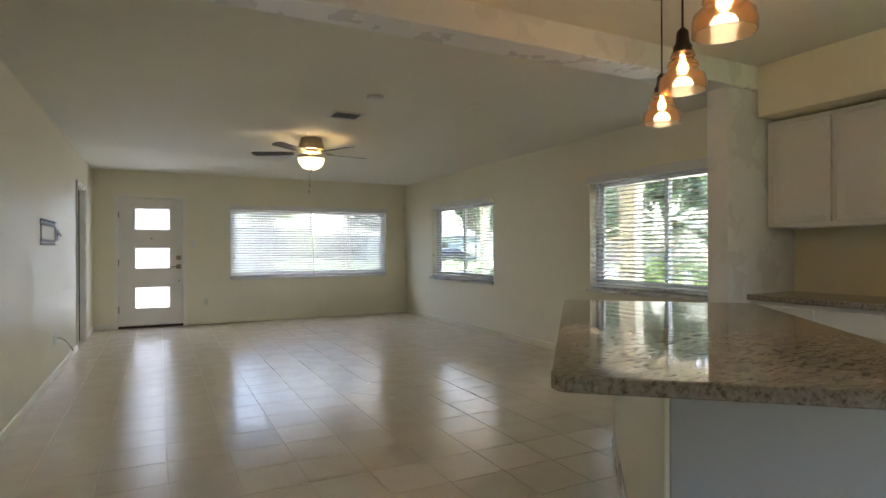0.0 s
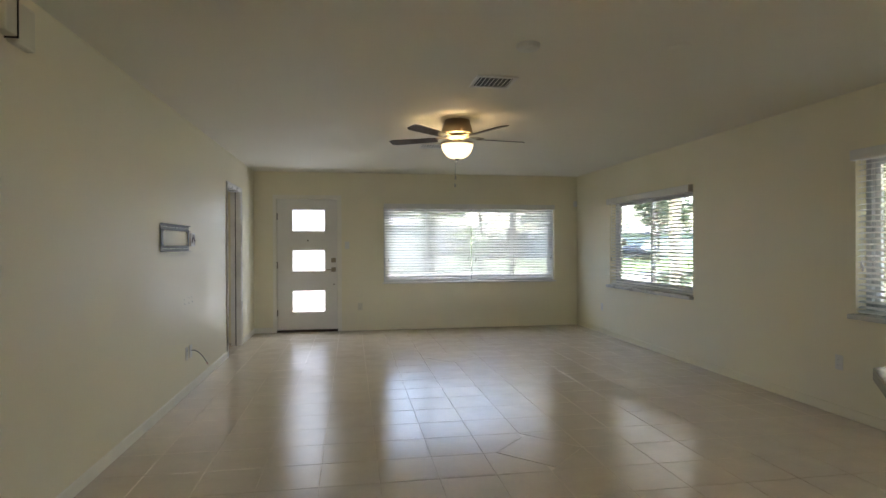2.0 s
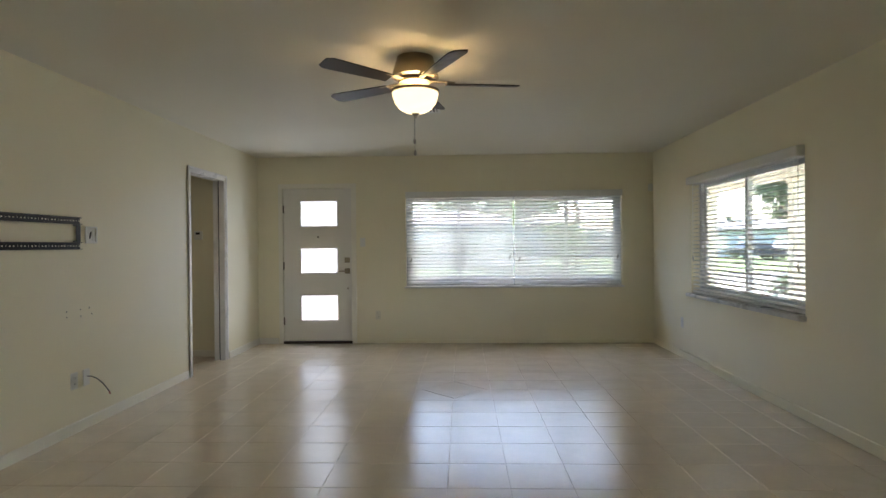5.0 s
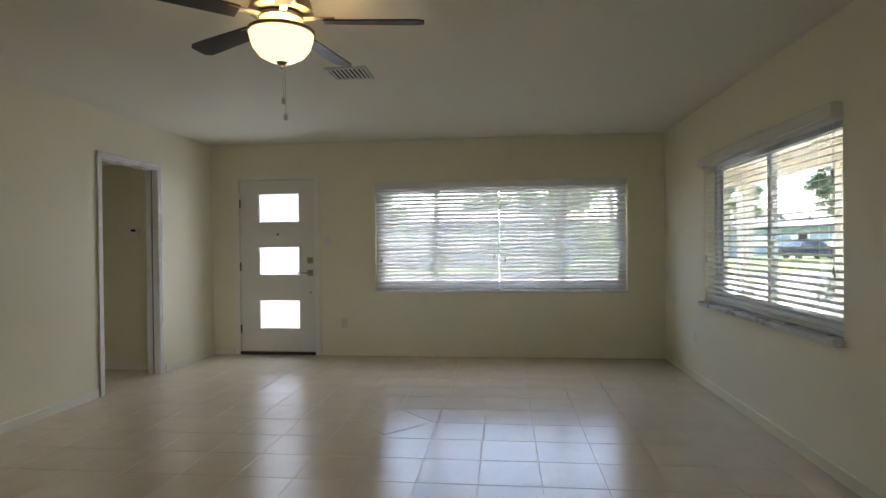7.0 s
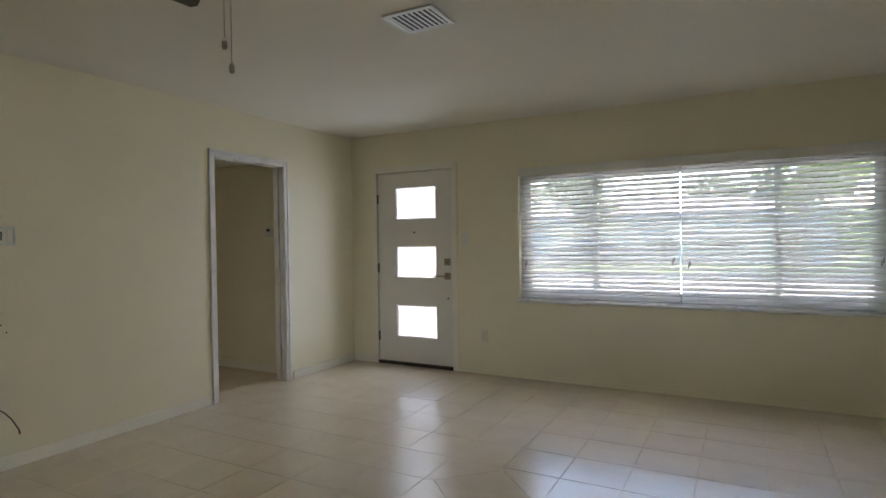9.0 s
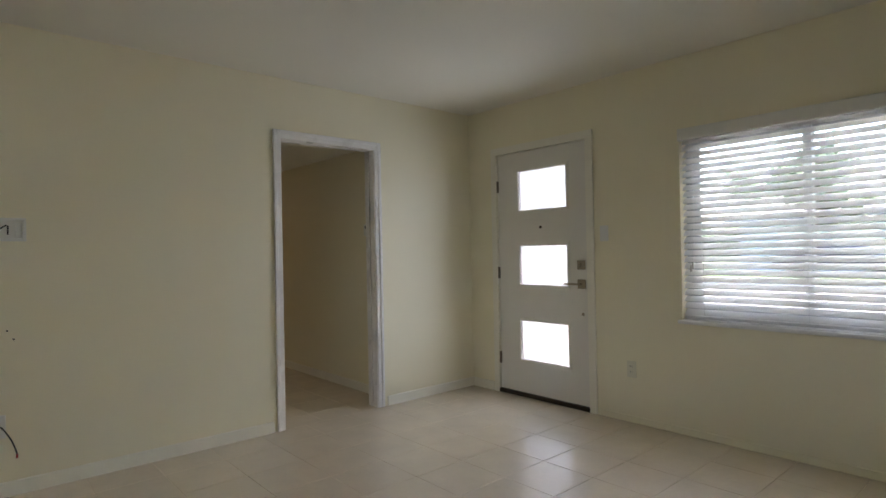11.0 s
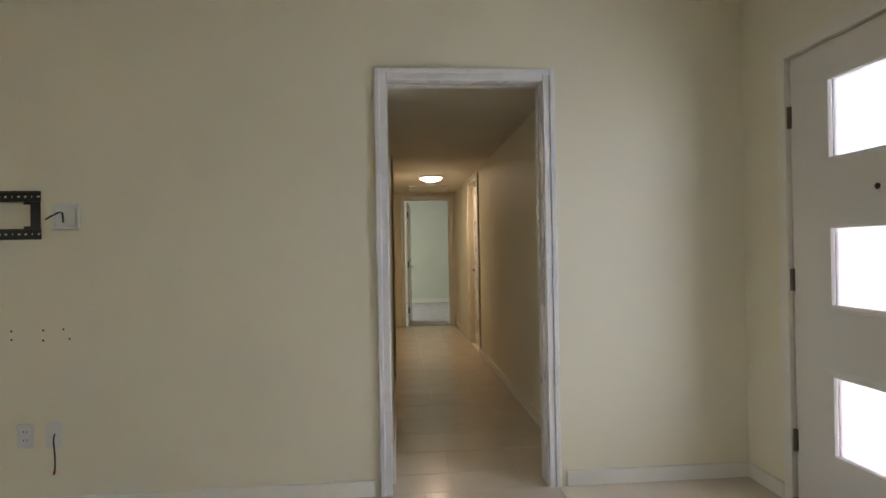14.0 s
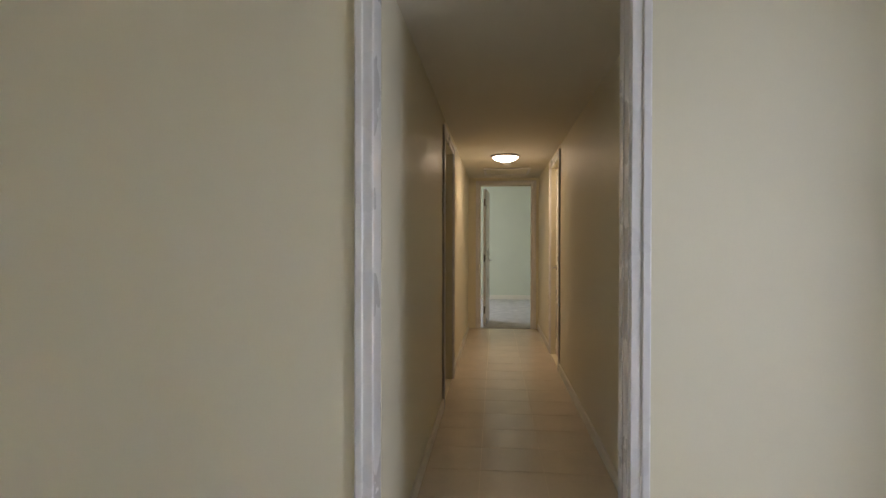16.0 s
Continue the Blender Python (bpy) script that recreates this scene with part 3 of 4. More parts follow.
for k in range(5):
    a = 8 + 72 * k
    M = F @ pose(0, 0, 0, 0, 0, a)
    bm = bmesh.new()
    box(bm, (0.08, -0.018, 2.318), (0.22, 0.018, 2.324), 0.002, M)
    box(bm, (0.19, -0.04, 2.309), (0.25, 0.04, 2.315), 0.002, M)
    part("blade_bracket", bm, NICKEL, fan)
    bm = bmesh.new()
    n, prev = 12, None
    out = []
    for i in range(n + 1):
        u = i / n
        r = 0.20 + 0.46 * u
        w = 0.045 + 0.018 * u
        if u > 0.9:
            w *= math.sqrt(max(1 - ((u - 0.9) / 0.1) ** 2 * 0.6, 0))
        out.append((r, w))
    T = M @ pose(0, 0, 2.306, 11)
    top = [bm.verts.new(T @ Vector((r, s * w, h))) for h in (0.003, -0.003) for s in (1, -1) for r, w in out]
    m1 = n + 1
    for i in range(n):
        bm.faces.new((top[i], top[i + 1], top[m1 + i + 1], top[m1 + i]))
        bm.faces.new((top[2 * m1 + i + 1], top[2 * m1 + i], top[3 * m1 + i], top[3 * m1 + i + 1]))
        bm.faces.new((top[i + 1], top[i], top[2 * m1 + i], top[2 * m1 + i + 1]))
        bm.faces.new((top[m1 + i], top[m1 + i + 1], top[3 * m1 + i + 1], top[3 * m1 + i]))
    bm.faces.new((top[0], top[m1], top[3 * m1], top[2 * m1])); bm.faces.new((top[n], top[2 * m1 + n], top[3 * m1 + n], top[m1 + n]))
    part("blade", bm, BLADE, fan, "dark wood fan blade")
for yc, zb in ((6.397, 1.935), (6.424, 1.866)):
    bm = bmesh.new(); tube(bm, [(1.925, yc, zb + 0.03), (1.925, yc, 2.17)], 0.0013, 5); part("pull_chain", bm, STEEL, fan)
    bm = bmesh.new(); lathe(bm, [(0.003, 0), (0.0085, 0.004), (0.0085, 0.026), (0.003, 0.034)], 12, Matrix.Translation((1.925, yc, zb))); part("pull_fob", bm, STEEL, fan, "small metal chain fob")
lamp = new("fan_lamp", bpy.data.lights.new("fan_lamp", "POINT"))
lamp.data.energy, lamp.data.color, lamp.data.shadow_soft_size = 0.2, (1.0, 0.76, 0.45), 0.06
lamp.location = (1.935, 6.36, 2.20)

# ---- ceiling vents, smoke detector ----


def vent(x, y, w, d, slant):
    v = thing("ceiling_vent", (x, y, ZC), "white slatted metal ceiling air vent", "vent", "ceiling vents")
    bm = bmesh.new()
    z0, z1, f = ZC - 0.012, ZC - 0.0005, 0.025
    box(bm, (x - w / 2, y - d / 2, z0), (x + w / 2, y - d / 2 + f, z1), 0.003); box(bm, (x - w / 2, y + d / 2 - f, z0), (x + w / 2, y + d / 2, z1), 0.003)
    box(bm, (x - w / 2, y - d / 2 + f, z0), (x - w / 2 + f, y + d / 2 - f, z1), 0.003); box(bm, (x + w / 2 - f, y - d / 2 + f, z0), (x + w / 2, y + d / 2 - f, z1), 0.003)
    part("frame", bm, PLASTIC, v)
    # flat black sheet paints the shade of the hollow throat
    solid("backing", (x - w / 2 + f, y - d / 2 + f, ZC - 0.003), (x + w / 2 - f, y + d / 2 - f, ZC - 0.0008), BLACKP, v, "black sheet for the shaded vent throat", 0)
    n = 8
    for i in range(n):
        u = x - w / 2 + f + (w - 2 * f) * (i + 0.5) / n
        bm = bmesh.new()
        box(bm, (-0.0075, -d / 2 + f, -0.001), (0.0075, d / 2 - f, 0.001), 0, pose(u, y, ZC - 0.011, 0, slant, 0))
        part("slat", bm, PLASTIC, v)
    return v


vent(1.955, 5.12, 0.29, 0.27, -40)
vent(1.895, 7.665, 0.29, 0.27, 6)
sd = thing("smoke_detector", (1.975, 4.40, ZC), "round white smoke detector on the ceiling", "smoke detector")
bm = bmesh.new(); lathe(bm, [(0.07, 2.4695), (0.07, 2.46), (0.062, 2.446), (0.04, 2.438), (0.004, 2.436)], 32, Matrix.Translation((1.975, 4.40, 0))); part("body", bm, PLASTIC, sd, "", True)
bm = bmesh.new(); lathe(bm, [(0.012, 2.438), (0.012, 2.434), (0.003, 2.433)], 16, Matrix.Translation((1.965, 4.38, 0))); part("test_button", bm, PLASTIC, sd)
cp = thing("ceiling_plate", (2.853, 4.29, ZC), "thin blank white ceiling cover plate", "cover plate")
bm = bmesh.new(); lathe(bm, [(0.06, 2.4695), (0.06, 2.466), (0.05, 2.464)], 28, Matrix.Translation((2.853, 4.29, 0))); part("plate", bm, CEIL, cp, "", True)

# ---- wall things ----


def wall_box(name, lo, hi, label, category, material=PLASTIC, group="", bevel=0.004):
    t = thing(name, tuple((a + b) / 2 for a, b in zip(lo, hi)), label, category, group)
    solid("body" if "plate" not in name else "plate", lo, hi, material, t, "", bevel)
    return t


def outlet(axis, wall, u, z, out, material=PLASTIC, label="white duplex wall outlet"):
    """A duplex outlet: plate 70 x 115 mm with two faces and slots."""
    def B(ua, ub, d0, d1, za, zb):
        lo = (ua, min(wall + out * d0, wall + out * d1), za) if axis == "y" else (min(wall + out * d0, wall + out * d1), ua, za)
        hi = (ub, max(wall + out * d0, wall + out * d1), zb) if axis == "y" else (max(wall + out * d0, wall + out * d1), ub, zb)
        return lo, hi
    lo, hi = B(u - 0.036, u + 0.036, 0.0005, 0.006, z - 0.058, z + 0.058)
    t = thing("wall_outlet", ((lo[0] + hi[0]) / 2, (lo[1] + hi[1]) / 2, z), label, "outlet", "wall outlets")
    solid("plate", lo, hi, material, t, "", 0.003)
    for dz in (-0.02, 0.02):
        lo, hi = B(u - 0.017, u + 0.017, 0.006, 0.008, z + dz - 0.014, z + dz + 0.014)
        solid("receptacle", lo, hi, material, t, "", 0.0015)
        # slots are raised black bars, their inner shade given as colour
        for du in (-0.007, 0.007):
            lo, hi = B(u + du - 0.0012, u + du + 0.0012, 0.0079, 0.0086, z + dz - 0.004, z + dz + 0.006)
            solid("slot", lo, hi, BLACKP, t, "black bar for a shaded slot", 0)
    return t


outlet("x", XL, 6.635, 0.365, 1)
outlet("y", YF, 1.108, 0.375, -1, CHIME, "yellowed duplex wall outlet under the front window wall")
outlet("x", XR, 9.24, 0.395, -1)
outlet("x", XR, 5.09, 0.41, -1)
# cable plate with hanging coaxial cable
cpl = thing("cable_plate", (XL, 6.76, 0.365), "white wall plate with a hanging coaxial cable", "wall plate")
solid("plate", (XL + 0.0005, 6.724, 0.305), (XL + 0.007, 6.795, 0.425), PLASTIC, cpl, "", 0.003)
bm = bmesh.new()
tube(bm, [(XL + 0.005, 6.765, 0.37), (XL + 0.03, 6.775, 0.368), (XL + 0.06, 6.79, 0.35), (XL + 0.09, 6.812, 0.31), (XL + 0.112, 6.826, 0.268), (XL + 0.125, 6.832, 0.245)], 0.0035, 8)
part("cable", bm, BLACKP, cpl, "thin black cable", True)
bm = bmesh.new(); tube(bm, [(XL + 0.125, 6.832, 0.245), (XL + 0.131, 6.831, 0.225)], 0.005, 8); part("connector", bm, REDP, cpl, "red cable connector")
# television mount
tvm = thing("tv_wall_mount", (XL, 6.34, 1.39), "black slotted steel television wall mount", "tv mount")
my0, my1, mz0, mz1 = 5.95, 6.715, 1.282, 1.508
for za, zb in ((mz0, mz0 + 0.05), (mz1 - 0.05, mz1)):
    bm = bmesh.new()
    box(bm, (XL + 0.0005, my0, za), (XL + 0.004, my1, zb), 0.0008)
    for z in (za, zb - 0.004):
        box(bm, (XL + 0.0035, my0, z), (XL + 0.022, my1, z + 0.004), 0.0008)
    part("rail", bm, BLACKM, tvm)
for a, b in ((my0, my0 + 0.045), (my1 - 0.045, my1)):
    bm = bmesh.new()
    box(bm, (XL + 0.0045, a, mz0 + 0.05), (XL + 0.008, b, mz1 - 0.05), 0.001)
    s = 0.03 if a == my0 else -0.03
    box(bm, (XL + 0.0045, min(a + s, b + s), mz0 + 0.045), (XL + 0.0075, max(a + s, b + s), mz0 + 0.062), 0.001)
    box(bm, (XL + 0.0045, min(a + s, b + s), mz1 - 0.062), (XL + 0.0075, max(a + s, b + s), mz1 - 0.045), 0.001)
    part("end_plate", bm, BLACKM, tvm)
for z in (mz0 + 0.025, mz1 - 0.025):
    for i in range(26):
        y = my0 + 0.03 + i * 0.029
        w = 0.011 if i % 3 else 0.004
        bm = bmesh.new(); box(bm, (XL + 0.0042, y - w / 2, z - 0.004), (XL + 0.0049, y + w / 2, z + 0.004))
        part("slot", bm, WALL, tvm, "mounting slot showing the wall")
# recessed power box
pb = thing("recessed_outlet_box", (XL, 6.83, 1.385), "white recessed media outlet box with a short cable", "outlet")
bm = bmesh.new()
a, b, c, d = 6.765, 6.893, 1.325, 1.448
for lo, hi in (((a, c), (b, c + 0.014)), ((a, d - 0.014), (b, d)), ((a, c + 0.014), (a + 0.014, d - 0.014)), ((b - 0.014, c + 0.014), (b, d - 0.014))):
    box(bm, (XL + 0.0005, lo[0], lo[1]), (XL + 0.012, hi[0], hi[1]), 0.002)
part("frame", bm, PLASTIC, pb)
solid("backing", (XL + 0.0005, a + 0.014, c + 0.014), (XL + 0.003, b - 0.014, d - 0.014), PLASTIC, pb, "", 0)
solid("receptacle", (XL + 0.003, 6.845, 1.345), (XL + 0.008, 6.872, 1.425), PLASTIC, pb, "", 0.002)
bm = bmesh.new(); tube(bm, [(XL + 0.006, 6.815, 1.36), (XL + 0.012, 6.815, 1.405), (XL + 0.02, 6.807, 1.408), (XL + 0.04, 6.775, 1.385), (XL + 0.045, 6.758, 1.372)], 0.004, 8); part("cable", bm, BLACKP, pb, "short black cable stub", True)
# screw holes, as black discs that paint their inner shade
for yy, zz in ((6.575, 0.855), (6.575, 0.815), (6.716, 0.855), (6.716, 0.808), (6.806, 0.858), (6.833, 0.812)):
    sh = thing("screw_hole", (XL, yy, zz), "small black disc for a shaded screw hole in the painted wall", "screw hole", "screw holes")
    bm = bmesh.new(); lathe(bm, [(0.005, 0.0), (0.004, 0.0008)], 10, pose(XL + 0.0004, yy, zz, 0, 90)); part("hole", bm, BLACKP, sh)
# door chime high on the wall
ch = thing("door_chime", (XL, 3.99, 2.3), "white two-part door chime box high on the wall", "door chime")
solid("cover", (XL + 0.0005, 3.90, 2.225), (XL + 0.055, 3.985, 2.39), CHIME, ch, "", 0.006)
solid("cover", (XL + 0.0005, 3.992, 2.205), (XL + 0.045, 4.15, 2.395), CHIME, ch, "", 0.012)
# solid black strip stands for the shade in the gap
solid("gap", (XL + 0.0005, 3.9855, 2.22), (XL + 0.057, 3.9915, 2.39), BLACKP, ch, "black strip for the shaded gap between the covers", 0)
# switch, motion sensor, thermostat
sw = wall_box("switch_plate", (0.875, YF - 0.007, 1.28), (0.945, YF - 0.0005, 1.395), "white rocker light switch beside the entrance door", "light switch")
solid("rocker", (0.893, YF - 0.010, 1.305), (0.927, YF - 0.007, 1.37), PLASTIC, sw, "", 0.002)
ms = thing("motion_sensor", (XR - 0.03, YF - 0.03, 2.01), "small white corner motion sensor", "sensor")
bm = bmesh.new(); box(bm, (4.63, YF - 0.05, 1.965), (4.685, YF - 0.004, 2.06), 0.012); part("body", bm, PLASTIC, ms, "", True)
th = wall_box("thermostat", (-0.93, HN - 0.025, 1.38), (-0.83, HN - 0.0005, 1.48), "white wall thermostat with a dark display", "thermostat")
solid("display", (-0.905, HN - 0.027, 1.44), (-0.855, HN - 0.0252, 1.465), BLACKP, th, "dark display", 0)

# ---- hall: lamp, doors ----
HLAMP = glow_mat("lit_hall_glass", (1.0, 0.86, 0.68), 0.6, (0.9, 0.85, 0.75))
hl = thing("hall_ceiling_light", (-4.72, 8.82, HC), "round flush ceiling light with a lit glass bowl", "ceiling light")
bm = bmesh.new(); lathe(bm, [(0.15, HC - 0.001), (0.155, HC - 0.012), (0.145, HC - 0.02), (0.10, HC - 0.02)], 36, Matrix.Translation((-4.72, 8.82, 0))); part("base", bm, NICKEL, hl, "nickel ring", True)
bm = bmesh.new(); lathe(bm, [(0.01, HC - 0.068), (0.06, HC - 0.063), (0.11, HC - 0.045), (0.138, HC - 0.021), (0.10, HC - 0.0205)], 36, Matrix.Translation((-4.72, 8.82, 0))); part("glass_bowl", bm, HLAMP, hl, "lit white glass bowl", True)
hlamp = new("hall_lamp", bpy.data.lights.new("hall_lamp", "AREA"))
hlamp.data.shape, hlamp.data.size, hlamp.data.energy, hlamp.data.color = "DISK", 0.28, 0.14, (1.0, 0.72, 0.44)
hlamp.location = (-4.72, 8.82, HC - 0.075)
# area lamp added to brighten the bedroom; its window is unseen
bl = new("bedroom_fill_light", bpy.data.lights.new("bedroom_fill_light", "AREA"))
bl.data.shape, bl.data.size, bl.data.size_y, bl.data.energy, bl.data.color = "RECTANGLE", 1.7, 1.05, 1.2, (0.93, 0.97, 1.0)
bl.matrix_world = look((-9.0, 6.72, 1.45), (-9.0, 9.0, 1.3))


hatch = thing("attic_hatch", (-6.0, 8.85, HC), "white attic hatch with a moulded edge in the hall ceiling", "attic hatch")
solid("panel", (-6.28, 8.60, HC - 0.008), (-5.72, 9.12, HC - 0.0006), CEIL, hatch, "", 0.002)
bm = bmesh.new()
for lo, hi in (((-6.31, 8.57), (-6.28, 9.15)), ((-5.72, 8.57), (-5.69, 9.15)), ((-6.28, 8.57), (-5.72, 8.60)), ((-6.28, 9.12), (-5.72, 9.15))):
    box(bm, (lo[0], lo[1], HC - 0.016), (hi[0], hi[1], HC - 0.0005), 0.003)
part("frame", bm, TRIM, hatch)
sd2 = thing("smoke_detector", (-5.3, 8.84, HC), "small round white smoke detector on the hall ceiling", "smoke detector")
bm = bmesh.new(); lathe(bm, [(0.06, HC - 0.0006), (0.06, HC - 0.012), (0.05, HC - 0.028), (0.003, HC - 0.032)], 28, Matrix.Translation((-5.3, 8.84, 0))); part("body", bm, PLASTIC, sd2, "", True)


def panel_door(name, m, w, label, knob_side):
    d = thing(name, m.translation, label, "door")
    d["kind"] = "structure"
    bm = bmesh.new(); box(bm, (0, -0.035, 0.012), (w, 0, 2.0), 0.002, m); part("door_slab", bm, TRIM, d)
    bm = bmesh.new()
    ux = w - 0.06 if knob_side else 0.06
    for s in (-1, 1):
        y = 0.0 if s > 0 else -0.035
        lathe(bm, [(0.027, 0), (0.027, 0.008), (0.010, 0.012), (0.010, 0.04)], 20, m @ pose(ux, y, 0.95, -90 * s))
        box(bm, (ux - 0.1, y + s * 0.038 - 0.005, 0.942), (max(ux, ux - 0.1) + 0.008, y + s * 0.038 + 0.005, 0.958), 0.003, m)
    part("door_handle", bm, STEEL, d, "satin lever handle")
    for z in (0.25, 1.0, 1.8):
        bm = bmesh.new(); tube(bm, [m @ Vector((-0.008, -0.018, z - 0.05)), m @ Vector((-0.008, -0.018, z + 0.05))], 0.012, 8); part("hinge", bm, HINGE, d, "metal hinge")
    return d


panel_door("door_2", pose(HE - 0.11, 8.545, 0, 0, 0, 176), 0.68, "white bedroom door, open, hinged at the hall end", True)
panel_door("door_3", pose(HR[1] - 0.01, HN + 0.05, 0, 0, 0, 180), 0.77, "white hall door, closed, in the side doorway", True)

# ---- kitchen ----
ISL = pose(1.322, 1.304, 0, 0, 0, 49.9)     # island frame: u along the long side, v to the kitchen side (negative)
IL, IW = 2.17, 1.10
isl = thing("island", tuple(ISL @ Vector((IL / 2, -IW / 2, 0))), "kitchen island base with white panels coloured a shaded grey", "kitchen island")
bm = bmesh.new(); box(bm, (0.15, -IW + 0.04, 0.0), (IL - 0.05, -0.315, 0.865), 0.003, ISL); part("body", bm, ISLAND, isl)
bm = bmesh.new(); box(bm, (0.15, -0.314, 0.0), (IL - 0.05, -0.30, 0.865), 0.002, ISL); part("knee_wall", bm, WALL, isl, "pale painted knee wall facing")
bm = bmesh.new(); box(bm, (0.134, -0.299, 0.0), (IL - 0.05, -0.285, 0.09), 0.002, ISL); part("skirting", bm, TRIM, isl)
top = thing("countertop", tuple(ISL @ Vector((IL / 2, -IW / 2, 0.87))), "speckled brown and beige polished granite island top", "countertop")
bm = bmesh.new()
r, n = 0.05, 6
cs = []
for cx, cy, a0 in ((r, -r, 90), (r, -IW + r, 180), (IL - r, -IW + r, 270), (IL - r, -r, 0)):
    for i in range(n + 1):
        a = radians(a0 + 90 * i / n)
        cs.append((cx + r * math.cos(a), cy + r * math.sin(a)))
ringsz = ((0.866, 0.004), (0.870, 0.0), (0.906, 0.0), (0.910, 0.004))
cc = Vector((IL / 2, -IW / 2))
rings = []
for z, ins in ringsz:
    rings.append([bm.verts.new(ISL @ Vector((x + (cc.x - x) / abs(cc.x - x) * ins, y + (cc.y - y) / abs(cc.y - y) * ins, z))) for x, y in cs])
for a, b in zip(rings, rings[1:]):
    for i in range(len(cs)):
        bm.faces.new((a[i], a[(i + 1) % len(cs)], b[(i + 1) % len(cs)], b[i]))
bm.faces.new(rings[0][::-1]); bm.faces.new(rings[-1])
part("slab", bm, GRANITE, top)

# wall run of kitchen units along the east wall
cy1 = 2.69


def cab_door(bm, x, y0, y1, z0, z1):
    """A raised-panel door facing -x, in one piece."""
    vs = box(bm, (x - 0.022, y0, z0), (x, y1, z1))
    front = min({f for v in vs for f in v.link_faces}, key=lambda f: f.calc_center_median().x)
    for width, depth in ((0.055, 0.0), (0.008, -0.008), (0.02, 0.0), (0.014, 0.006)):
        bmesh.ops.inset_region(bm, faces=[front], thickness=width, depth=0.0, use_even_offset=True)
        for v in front.verts:
            v.co.x -= depth



for i in range(5):
    b = cy1 - 0.002 - i * 0.92
    a = b - 0.916
    wc = thing("wall_cabinet", (4.58, (a + b) / 2, 1.38), "white raised-panel kitchen wall cabinet, closed", "cabinet", "wall cabinets")
    solid("body", (4.36, a, 1.38), (XR - 0.001, b, 2.14), CAB, wc)
    for ya, yb in ((a + 0.03 if i else a + 0.03, (a + b) / 2 - 0.02), ((a + b) / 2 + 0.02, b - 0.06 if i == 0 else b - 0.03)):
        bm = bmesh.new(); cab_door(bm, 4.36, ya, yb, 1.41, 2.11); part("door", bm, CAB, wc)
    bc = thing("base_cabinet", (4.4, (a + b) / 2, 0), "white kitchen base cabinet with a drawer over doors", "cabinet", "base cabinets")
    solid("body", (4.16, a, 0.1), (XR - 0.001, b, 0.868), CAB, bc)
    solid("plinth", (4.22, a, 0.0), (XR - 0.001, b, 0.0995), CAB, bc)
    for ya, yb in ((a + 0.03, (a + b) / 2 - 0.02), ((a + b) / 2 + 0.02, b - 0.04)):
        bm = bmesh.new(); box(bm, (4.14, ya, 0.70), (4.16, yb, 0.84), 0.004); part("drawer", bm, CAB, bc)
        bm = bmesh.new(); cab_door(bm, 4.16, ya, yb, 0.13, 0.67); part("door", bm, CAB, bc)
ct = thing("countertop", (4.4, 0.4, 0.87), "speckled brown granite worktop on the wall units", "countertop")
solid("slab", (4.12, cy1 - 4.6, 0.87), (XR - 0.001, cy1 - 0.001, 0.91), GRANITE, ct, "", 0.004)
structure("soffit", [((4.20, YB, 2.16), (XR, 2.655, 2.52))], WALL, "painted soffit over the kitchen wall cabinets", 0.003)

# pendants over the island
BULB = glow_mat("lit_bulb", (1.0, 0.62, 0.27), 0.9)


def pendant(x, y, zb):
    p = thing("pendant_lamp", (x, y, ZK), "lit amber glass pendant lamp with dark metal cap over the island", "pendant lamp", "pendant lamps")
    M = Matrix.Translation((x, y, zb))
    bm = bmesh.new(); lathe(bm, [(0.062, ZK - zb - 0.001), (0.062, ZK - zb - 0.018), (0.02, ZK - zb - 0.026)], 28, M); part("canopy", bm, BRONZE, p, "", True)
    bm = bmesh.new(); tube(bm, [(x, y, zb + 0.24), (x, y, ZK - 0.02)], 0.004, 8); part("rod", bm, BRONZE, p)
    bm = bmesh.new(); lathe(bm, [(0.034, 0.15), (0.036, 0.175), (0.026, 0.19), (0.022, 0.235), (0.008, 0.25)], 24, M); part("cap", bm, BRONZE, p, "dark metal socket cap", True)
    outer = [(0.088, 0.0), (0.089, 0.03), (0.084, 0.055), (0.066, 0.074), (0.054, 0.082), (0.053, 0.087), (0.060, 0.095), (0.056, 0.112), (0.043, 0.121), (0.041, 0.127), (0.047, 0.134), (0.040, 0.155)]
    prof = outer + [(r - 0.003, z) for r, z in outer[::-1]]
    bm = bmesh.new()
    vs = lathe(bm, prof + [outer[0]], 40, M, cap=False)
    bmesh.ops.remove_doubles(bm, verts=bm.verts, dist=0.0001)
    s = part("shade", bm, SHADE, p, "amber ribbed glass shade", True)
    s.visible_shadow = False
    bm = bmesh.new(); lathe(bm, [(0.004, 0.066), (0.015, 0.071), (0.021, 0.088), (0.017, 0.105), (0.009, 0.122), (0.008, 0.145)], 20, M); part("bulb", bm, BULB, p, "glowing bulb", True)
    l = new("pendant_light", bpy.data.lights.new("pendant_light", "POINT"))
    l.data.energy, l.data.color, l.data.shadow_soft_size = 0.06, (1.0, 0.72, 0.45), 0.04
    l.location = (x, y, zb + 0.02)


for px, py in ((2.66, 2.13), (2.27, 1.68), (1.88, 1.21)):
    pendant(px, py, 1.86)

